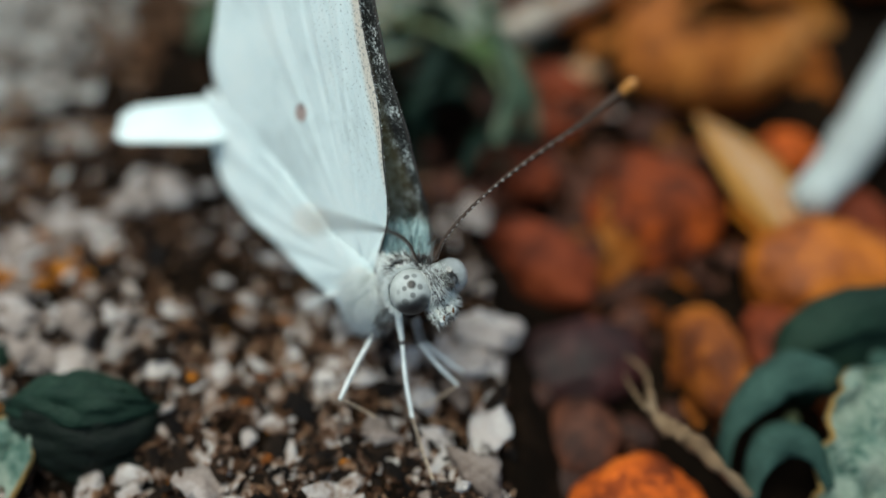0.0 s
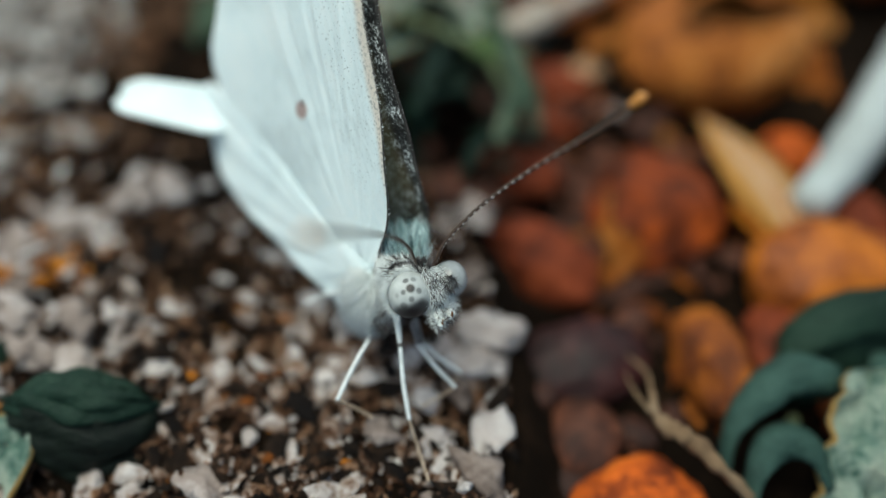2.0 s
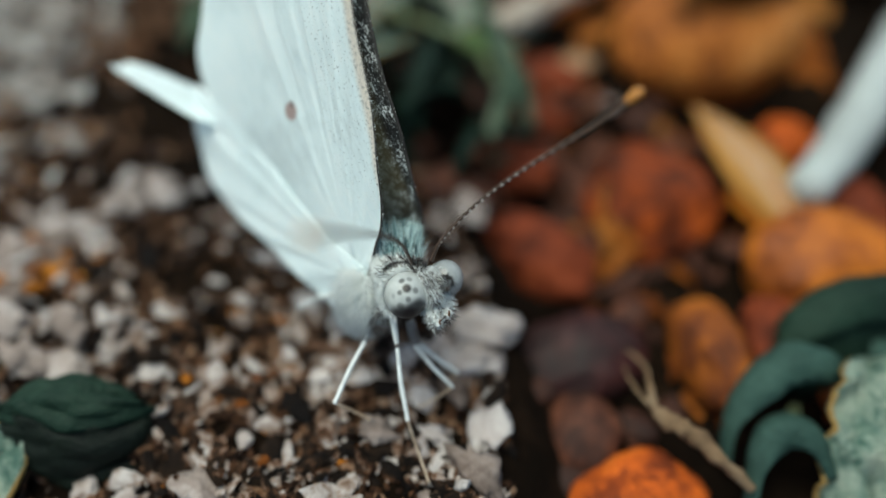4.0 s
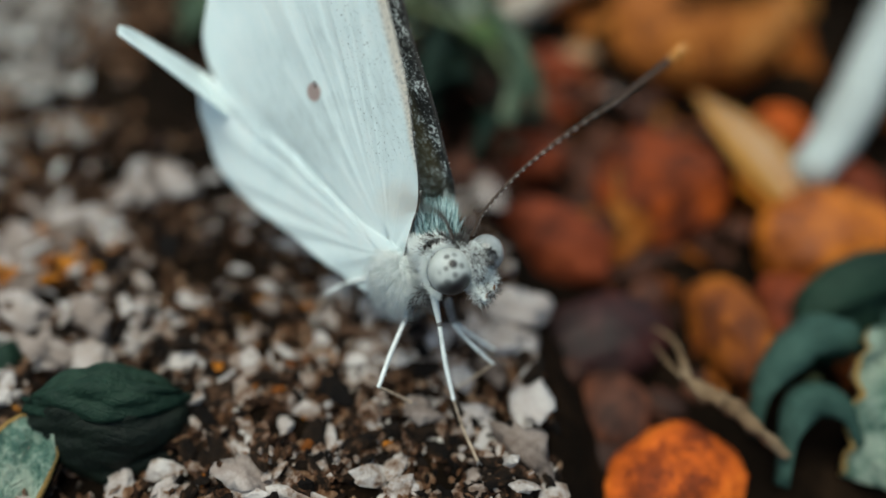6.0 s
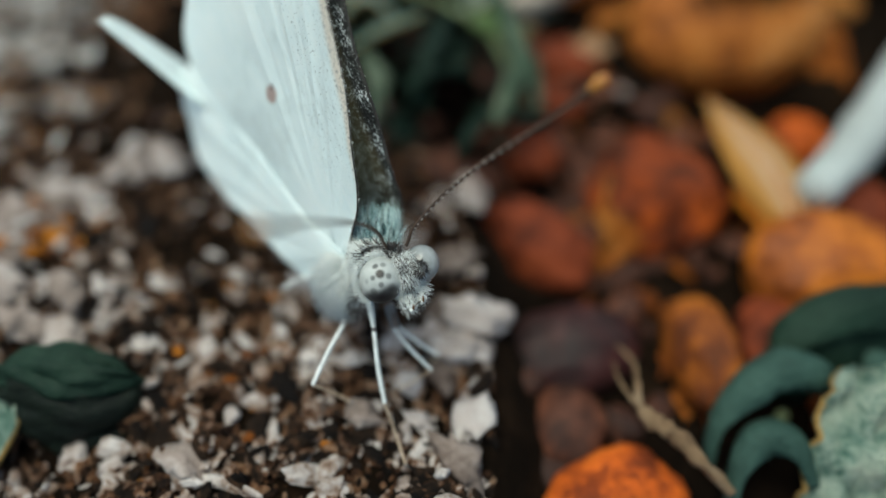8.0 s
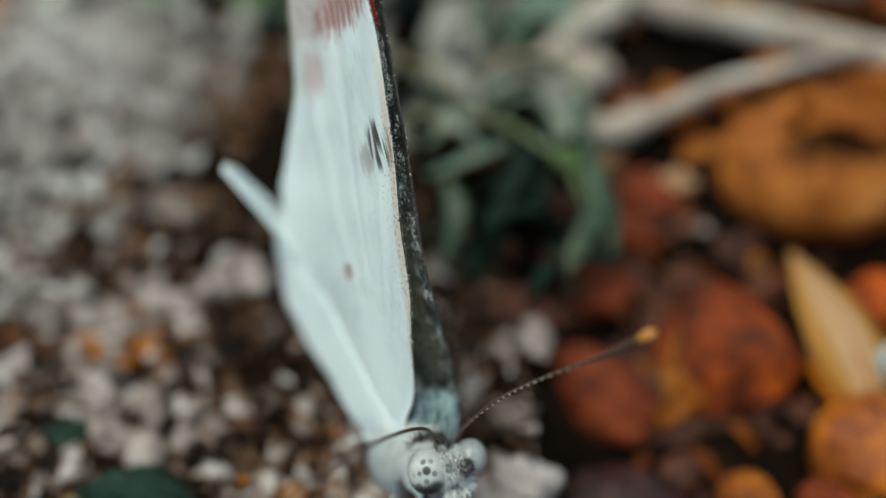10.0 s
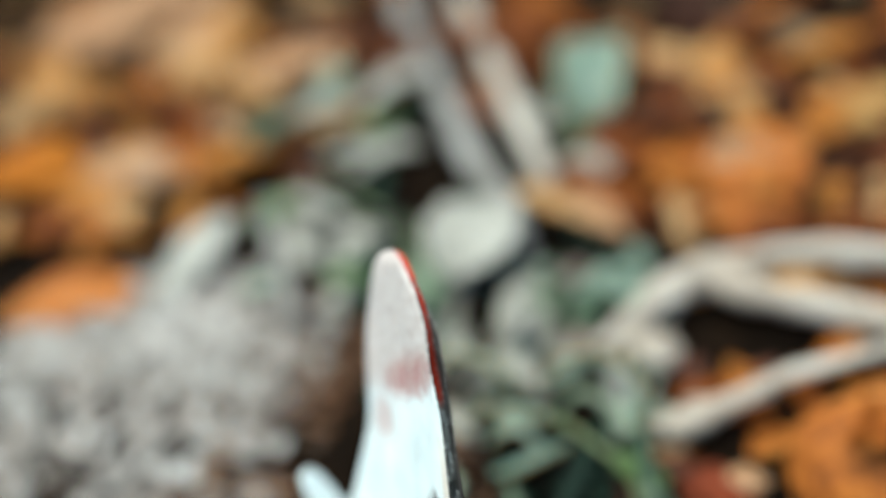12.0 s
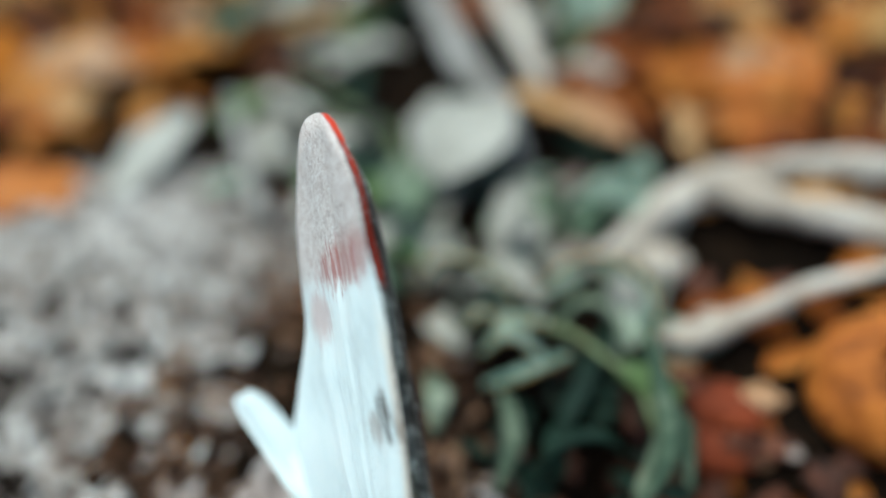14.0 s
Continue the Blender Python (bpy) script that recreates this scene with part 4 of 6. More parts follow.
def litter():
    """Dead leaves and pieces of them, scattered past the soil."""
    rng = np.random.default_rng(21)
    base = []
    for k in range(9):
        mat = (M_DEAD, M_DEAD, M_AMBER, M_DEAD, M_DARKRED, M_DEAD, M_DEAD, M_AMBER, M_DEAD)[k]
        lab = {"dead_leaf": "rust-brown curled dead leaf in the litter", "amber_leaf": "amber curled dead leaf in the litter", "dark_red_stone": "dark red-brown dead leaf in the litter"}[mat.name]
        base.append(leaf_thing("dead_leaf", lab, mat, rng.uniform(7, 12), rng.uniform(4.5, 8), Matrix(), group="dead leaves in the litter", curl=rng.uniform(0.4, 2.0), cup=rng.uniform(-1.5, 0.8), ripple=0.09, seed=30 + k, ragged=0.2, widest=rng.uniform(0.35, 0.6), n=20, m=11, twist=rng.uniform(-0.8, 0.8)))
    def free(x, y):
        if in_soil(x - 3, y) and (y < 36 and x > -62 or mound(x, y) > 0.12):
            return False
        if 8 < y < 34 and -8 < x < 8.5 or 19 < y < 41 and 6 < x < 15 or 30 < y < 47 and 2 < x < 25:
            return False
        if 28 < y < 48 and -16 < x < 5 or 34 < y < 82 and -37 < x < -5:
            return False
        if 9 < x < 28 and 18 < y < 23.5:
            return False
        return not (x < 17 and y < 14 or x < 34 and y < 9 or 14 < x < 31 and 4 < y < 25 or abs((x - 20) * 0.772 - (y - 10.4) * 0.636) < 7.5 and x < 44)

    def bare(x, y):
        """Patches without leaves, where the near-black soil colour stands for shaded gaps between them."""
        return any(math.hypot((x - a) / c, (y - b) / d) < 1 for a, b, c, d in ((18, 22, 5, 6), (-70, 59, 7, 7), (-46, 49, 7, 5), (-60, 40, 10, 5), (-2, 57, 4, 4), (5, 62, 4, 5), (-29, 53, 9, 7), (-6.5, 70, 9, 8)))

    def place(x, y):
        far = max(0.0, (y - 30) / 60)
        return at_mm(x, y, height(x, y) + rng.uniform(0.6, 2.0), rng.uniform(-48, 48), rng.uniform(-40, 24), rng.uniform(0, 360)) @ Matrix.Scale(rng.uniform(0.55, 1.0) * (1 + min(far, 1.0)), 4)

    spots = []
    while len(spots) < 250:
        x, y = (rng.uniform(5, 40), rng.uniform(-16, 36)) if rng.random() < 0.42 else (rng.uniform(-72, 46), rng.uniform(22, 86))
        if free(x, y):
            spots.append((x, y))
    rest = []
    for i, (x, y) in enumerate(spots):
        m = place(x, y)
        if i >= 9 and y > 44 and not bare(x, y):
            rest.append((i % 9, m))
        elif i < 9 or not bare(x, y):
            ob = base[i] if i < 9 else copy_thing(base[i % 9], Matrix())
            ob.matrix_basis = m
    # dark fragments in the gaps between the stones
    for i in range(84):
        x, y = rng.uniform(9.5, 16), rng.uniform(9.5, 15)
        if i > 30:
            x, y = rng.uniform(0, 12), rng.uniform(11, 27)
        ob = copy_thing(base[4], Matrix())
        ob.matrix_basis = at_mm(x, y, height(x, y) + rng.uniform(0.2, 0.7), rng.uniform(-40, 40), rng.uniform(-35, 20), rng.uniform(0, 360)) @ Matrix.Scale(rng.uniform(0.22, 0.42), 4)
    # brown bits under the pointed leaf and pinkish ones beside the red stones
    for k, (x, y, r) in enumerate(((15.5, 20.4, 0.4), (18.2, 19.8, 0.45), (20.4, 22.0, 0.45), (16.6, 22.6, 0.4), (22.0, 20.0, 0.35), (12.6, 20.8, 0.4), (13.6, 22.8, 0.4), (10.4, 20.0, 0.35))):
        ob = copy_thing(base[4], Matrix())
        ob.matrix_basis = at_mm(x, y, height(x, y) + 0.5, 25 * math.sin(3 * x), -12, 50 * k) @ Matrix.Scale(r, 4)
    for k, (x, y, r) in enumerate(((9.2, 25.6, 1.0), (10.9, 22.2, 0.9), (8.2, 22.0, 0.8), (6.6, 28.0, 1.0))):
        leaf_thing("dead_leaf", "small pinkish-tan curled dead leaf between red stones", M_LITTERPALE, 3.0 * r, 2.2 * r, at_mm(x, y, height(x, y) + 0.6, 10 * k, -14, 70 * k), curl=1.0, cup=-0.9, ripple=0.1, seed=80 + k, ragged=0.2, n=12, m=9)
    # rust-brown bits between the stones of the hollow
    kept = rng.bit_generator.state
    for k in range(46):
        x, y = rng.uniform(5.0, 24), rng.uniform(-1, 24)
        s = rng.uniform(0.16, 0.32)
        turn = rng.uniform(-30, 30), rng.uniform(-30, 15), rng.uniform(0, 360)
        if x < soil_edge(y) + 2.6:
            continue
        ob = copy_thing(base[(0, 3, 4, 5)[k % 4]], Matrix())
        ob.matrix_basis = at_mm(x, y, height(x, y) + 0.25, *turn) @ Matrix.Scale(s, 4)
    rng.bit_generator.state = kept
    # rotten bits in the dark wedge between the roots
    for x, y, r in ((9.4, 36.1, 0.45), (6.3, 33.4, 0.4), (5.6, 31.3, 0.42), (7.6, 27.0, 0.35), (10.8, 27.4, 0.5), (12.5, 30.6, 0.5), (14.2, 36.6, 0.45), (8.0, 30.4, 0.35), (11.5, 33.8, 0.4), (16.5, 35.6, 0.5)):
        ob = copy_thing(base[(4, 0, 4, 3)[int(x * 7) % 4]], Matrix())
        ob.matrix_basis = at_mm(x, y, height(x, y) + 0.6, 20 * math.sin(x), -15, 70 * x) @ Matrix.Scale(r, 4)
    # the far litter
    V, F, U, off = [], [], [], 0
    for k in range(820):
        x, y = rng.uniform(-210, 110), rng.uniform(24, 230)
        if k % 3 == 0:
            x, y = rng.uniform(-70, 50), rng.uniform(36, 92)
        if not free(x, y) or bare(x, y):
            continue
        rest.append((k % 9, place(x, y)))
    for k, m in rest:
        me = base[k].data
        v = np.zeros(len(me.vertices) * 3)
        me.vertices.foreach_get("co", v)
        V.append((np.c_[v.reshape(-1, 3), np.ones(len(v) // 3)] @ np.array(m).T)[:, :3] / MM - np.array([0, 0, 0.5]))
        F += [[q + off for q in p.vertices] for p in me.polygons]
        uv = np.zeros((len(me.vertices), 2))
        for lp, w in zip(me.loops, me.uv_layers[0].data):
            uv[lp.vertex_index] = w.uv
        U.append(uv)
        off += len(me.vertices)
    tagged(mesh_ob("leaf_litter", np.vstack(V), F, M_LITTER, uvs=np.vstack(U)), "layer of rust-orange and tan dead leaves over the soil", "leaf litter", kind="stuff")


litter()


def pale_scraps():
    """Bleached scraps of leaf between the herbs and the roots."""
    rng = np.random.default_rng(33)
    first = leaf_thing("leaf_scrap", "bleached grey scrap of dead leaf between herb and roots", M_PALELEAF, 5.0, 2.8, Matrix(), group="bleached leaf scraps", curl=0.9, cup=0.7, ripple=0.08, seed=61, ragged=0.2, n=14, m=9)
    second = leaf_thing("leaf_scrap", "pale green-grey scrap of leaf between herb and roots", M_CRINKLE, 5.0, 2.6, Matrix(), group="bleached leaf scraps", curl=1.2, cup=-0.8, ripple=0.08, seed=62, ragged=0.15, n=14, m=9)
    third = leaf_thing("leaf_scrap", "grey-green curled scrap of leaf between herb and roots", M_GREEN, 5.0, 2.6, Matrix(), group="bleached leaf scraps", curl=1.6, cup=0.8, ripple=0.08, seed=63, ragged=0.15, n=14, m=9)
    for i in range(96):
        x, y = rng.uniform(-15, 5), rng.uniform(27, 47)
        if i > 46:
            x, y = rng.uniform(-36, -6), rng.uniform(38, 78)
        m = at_mm(x, y, height(x, y) + rng.uniform(0.6, 1.6), rng.uniform(-30, 30), rng.uniform(-35, 5), rng.uniform(0, 360)) @ Matrix.Scale(rng.uniform(0.6, 1.1) * (1.5 if i > 46 else 1.15), 4)
        if i > 46 and (i % 5 > 3 or math.hypot(x + 29, y - 53) < 7 or math.hypot(x + 20, y - 62) < 7):
            continue
        ob = (first, second, third)[i] if i < 3 else copy_thing((first, second, third)[i % 3], Matrix())
        ob.matrix_basis = m


pale_scraps()

# ---- sticks, roots, stems ----
tagged(tube("stick", [(22.3, 12.7, -0.4), (25.5, 16.1, 0.4), (28.6, 20.1, 1.1), (32.3, 25.0, 1.6), (36.7, 30.8, 2.0), (48.0, 45.0, 2.4)], [1.25, 1.5, 1.6, 1.65, 1.65, 1.5], M_STEM, sides=14, wob=0.05, seed=1, n=40), "smooth pale grey-white stick lying across stones", "stick")
_twig = tagged(tube("twig", [(10.1, 2.6, -1.5), (10.4, 1.9, -1.1), (10.7, 0.9, -0.7), (10.6, -0.4, -0.4), (10.6, -1.6, -0.3), (11.2, -2.4, -0.1), (12.0, -2.9, -0.2), (13.2, -3.9, -0.8), (14.6, -4.8, -1.8)], [0.05, 0.09, 0.11, 0.14, 0.28, 0.44, 0.4, 0.32, 0.22], M_TWIG, sides=9, wob=0.3, seed=2, n=60), "thin crooked beige twig leaning on a stone", "twig")
tube("side_twig", [(9.8, 1.4, -1.2), (9.8, 0.4, -0.8), (10.2, -0.9, -0.5), (10.7, -1.8, -0.3)], [0.04, 0.07, 0.08, 0.12], M_TWIG, _twig, sides=7, wob=0.3, seed=3, n=24)
tagged(tube("root", [(-0.6, 35.2, 0.5), (1.8, 37.6, 1.3), (4.5, 41.0, 2.0), (7.0, 42.8, 2.4), (12.5, 41.0, 2.3), (18.7, 40.0, 2.1), (32, 37, 1.6)], [0.4, 1.0, 1.4, 1.5, 1.25, 1.2, 1.2], M_ROOT, sides=12, wob=0.16, seed=3, n=44), "weathered grey-white root across the litter", "root")
tagged(tube("root", [(6.6, 44.8, 1.8), (13, 46.4, 2.4), (19.5, 47.0, 2.4), (36, 48, 2.0)], [0.7, 1.0, 1.1, 1.0], M_ROOT, sides=12, wob=0.16, seed=4), "weathered tan root beside the paler one", "root")
tagged(tube("root", [(3.9, 27.6, 1.2), (6.8, 28.3, 1.8), (10.5, 30.7, 2.3), (13.7, 33.1, 2.5), (24, 38.6, 2.6)], [0.6, 1.0, 0.7, 0.55, 0.45], M_ROOT, sides=12, wob=0.16, seed=5), "pale weathered root end in front of dark litter", "root")
tagged(tube("dry_stem", [(-8.2, 44.6, 2.0), (-11.6, 50.8, 3.6), (-16.0, 56.4, 4.2), (-26.0, 75.0, 4.2), (-38.9, 99.6, 3.6)], [0.9, 1.4, 1.5, 1.6, 1.6], M_DRY, sides=12, wob=0.08, seed=6), "thick pale grey dry stem lying over the litter", "stem")
tagged(tube("dry_stem", [(-7.8, 53.6, 3.6), (-12.4, 62.9, 4.4), (-18.9, 77.0, 4.4), (-30.2, 101.6, 3.6)], [0.9, 1.3, 1.4, 1.4], M_ROOT, sides=12, wob=0.08, seed=7), "beige dry stem beside a grey one", "stem")
tagged(tube("dry_stem", [(-26.6, 33.6, 2.2), (-32.6, 42.4, 2.6), (-37, 49, 2.8)], [0.7, 0.75, 0.5], M_DRY, sides=10, wob=0.1, seed=8), "short grey dry stem beside the soil heap", "stem")


for _ob in [o for o in bpy.data.objects if o.name.split(".")[0] in ("root", "dry_stem", "stick")]:
    _me = _ob.data
    _c = [np.mean([np.array(_me.vertices[k].co) for k in range(j, j + 8)], axis=0) / MM for j in range(0, len(_me.vertices) - 16, max(8, len(_me.vertices) // 6))]
    _k = len(_ob.name) + int(abs(_c[0][1]))
    _rr = random.Random(_k)
    for _q in _c[1:4] if "root" in _ob.name else _c[:1]:
        _w = np.array([_rr.uniform(-1, 1), _rr.uniform(-1, 0.2), _rr.uniform(-0.1, 0.25)])
        _len = _rr.uniform(2.0, 4.0) if "root" in _ob.name else 1.2
        tube("rootlet" if "root" in _ob.name else "knot", [_q, _q + _w * _len * 0.5, _q + _w * _len + np.array([0, 0, -0.8])], [0.5, 0.32, 0.12] if "root" in _ob.name else [0.4, 0.28, 0.1], M_ROOT if "root" in _ob.name else M_DRY, _ob, sides=7, wob=0.2, seed=_k, n=12)


# ---- green leaves near the butterfly ----
def shoot(name, label, base, leaves, stem=None, stem_r=(0.4, 0.3), stem_mat=None):
    """A low plant: its stem and its leaves. leaves: place, turn, length, width, curl, cup, material."""
    x, y, z = base
    plant = tagged(new(name), label, "plant")
    plant.matrix_basis = at_mm(x, y, z)
    if stem:
        tube("stem", [(a - x, b - y, c - z) for a, b, c in stem], stem_r, stem_mat or M_GSTEM, plant, sides=8, wob=0.08, seed=len(leaves))
    for k, (p, turn, le, wi, cu, cp, mat, *bl) in enumerate(leaves):
        leaf_thing("leaf", "", mat, le, wi, at_mm(p[0] - x, p[1] - y, p[2] - z, *turn), parent=plant, curl=cu, cup=cp, ripple=0.05, seed=len(name) + 5 * k, n=16, m=13, thick=0.2, blunt=bl[0] if bl else 0.0)
    return plant


def arch_shoot():
    """Leaves that arch over like hoods, with a dark blade put in for the shade under them."""
    base = np.array([17.0, -1.9, -4.2])
    plant = tagged(new("green_shoot"), "blue-green leaves arched over like hoods beside rusty stones", "plant")
    plant.matrix_basis = at_mm(*base)

    def blade(path, widths, across, mat, **more):
        ribbon("leaf", [np.array(p) - base for p in path], widths, across, mat, plant, ripple=0.12, **more)
    tube("stem", [(0.9, 0.9, 0.0), (1.3, 1.5, 0.7), (1.7, 2.1, 0.8)], (0.4, 0.3), M_GSTEM, plant, sides=8)
    blade([(17.6, 1.9, -2.7), (18.3, 2.8, -0.5), (20.1, 3.3, 0.7), (22.1, 3.7, 1.1), (25.3, 3.9, 0.7), (27.6, 3.5, -1.8)], [0.56, 1.02, 1.24, 1.24, 1.13, 0.68], (0.1, 1, 0.5), M_DARKGREEN, cup=-0.35, seed=1)
    # upright dark blade added to stand for the shaded inside of the arch
    blade([(18.4, 1.9, -4.2), (20.1, 2.1, -1.6), (22.6, 2.6, -0.9), (25.4, 2.8, -1.4)], [1.24, 1.98, 1.98, 1.49], (0, 0.5, 1), M_DARKGREEN, cup=-0.2, seed=2)
    blade([(14.2, -2.6, -3.6), (14.3, -1.1, -1.4), (15.8, -0.0, 0.2), (17.6, 0.6, 0.7), (19.6, 0.6, 0.2), (21.0, 0.3, -1.4)], [0.5, 0.8, 1.0, 1.1, 0.9, 0.5], (0.15, 1, 0.1), M_HOOD, cup=-0.75, seed=3)
    blade([(14.5, -5.4, -3.4), (14.9, -3.3, -1.4), (16.3, -2.4, -0.4), (18.0, -2.8, -0.7), (18.9, -4.0, -2.3)], [0.45, 0.75, 0.9, 0.8, 0.5], (0.1, 1, 0.1), M_HOOD, cup=-0.8, seed=5)
    blade([(23.2, -0.4, -3.0), (24.4, 1.2, -1.4), (26.6, 3.0, -1.2), (28.9, 3.7, -2.5)], [0.78, 2.34, 2.34, 0.65], (1, -0.6, 0.3), M_HOOD, cup=-0.4, seed=7)
    leaf_thing("leaf", "", M_CRINKLE, 8.0, 6.7, at_mm(3.2, -4.0, 0.7, 8, -41, 77), parent=plant, curl=0.5, cup=0.5, ripple=0.16, seed=41, n=20, m=15, thick=0.2, blunt=0.7)


arch_shoot()


def dome_shoot():
    """One broad leaf bowed into a dome, its shaded lower front a blackened blade, and three small ones."""
    base = np.array([-16.5, -4.5, -0.6])
    plant = tagged(new("green_shoot"), "dark green dome-shaped leaf with small pale ones beside it", "plant")
    plant.matrix_basis = at_mm(*base)
    tube("stem", [(1.0, 4.2, -0.6), (0.8, 3.6, 0.0), (1.0, 2.8, 0.8)], (0.35, 0.3), M_GSTEM, plant, sides=8)
    ribbon("leaf", [np.array(p) - base for p in ((-16.2, 0.5, -0.4), (-16.0, -0.4, 1.4), (-15.9, -1.4, 2.0), (-15.9, -2.3, 1.7), (-15.9, -2.9, 0.9))], [1.6, 2.6, 3.0, 3.3, 3.4], (1, 0, 0), M_DARKGREEN, plant, cup=-0.42, ripple=0.13, seed=3, n=26, m=17)
    # lower front of the dome, blackened in colour for the shade there
    ribbon("leaf", [np.array(p) - base for p in ((-15.9, -2.0, 1.5), (-15.9, -2.8, 0.9), (-15.8, -3.5, -0.1), (-15.8, -4.0, -1.2), (-15.8, -4.1, -2.1))], [3.1, 3.35, 3.4, 3.35, 3.2], (1, 0, 0), M_SHADEGREEN, plant, cup=-0.4, ripple=0.12, seed=8, n=26, m=17)
    for k, (p, turn, le, wi, cu, cp, mat, bl) in enumerate((
            ((-20.6, -6.3, -3.1), (15, -39, 64), 5.8, 4.1, 0.5, 0.5, M_CRINKLE, 0.6),
            ((-22.3, 0.7, -0.1), (0, 8, 70), 3.6, 4.0, 1.2, -1.4, M_DARKGREEN, 0.8),
            ((-22.9, -3.5, -1.1), (0, 0, 85), 3.4, 3.2, 1.3, -1.2, M_DARKGREEN, 0.7))):
        leaf_thing("leaf", "", mat, le, wi, at_mm(*(np.array(p) - base), *turn), parent=plant, curl=cu, cup=cp, ripple=0.05, seed=15 + k, n=16, m=13, thick=0.2, blunt=bl)


dome_shoot()

# ---- the grey-green herb behind the butterfly ----
def sprig(seed, stem, count, length, reach=0.5, dark=False):
    """Leaves set along a stem, turned every way, small and curled. dark: leaf colours darkened for shaded gaps."""
    rng = np.random.default_rng(seed)
    c = spline(stem, count)
    out = []
    for k in range(count):
        p = c[k] + rng.normal(0, reach, 3) * np.array([1, 1, 0.5])
        mat = (M_GREEN, M_DARKGREEN, M_GREEN, M_CRINKLE, M_GREEN)[rng.integers(5)] if not dark else (M_DARKGREEN, M_DARKGREEN, M_SHADEGREEN)[rng.integers(3)]
        le = length * rng.uniform(0.6, 1.2)
        out.append((tuple(p), (rng.uniform(-30, 30), rng.uniform(-45, 10), rng.uniform(0, 360)), le, le * rng.uniform(0.22, 0.42), rng.uniform(0.8, 2.8), rng.choice([-1, 1]) * rng.uniform(0.6, 1.5), mat))
    return out


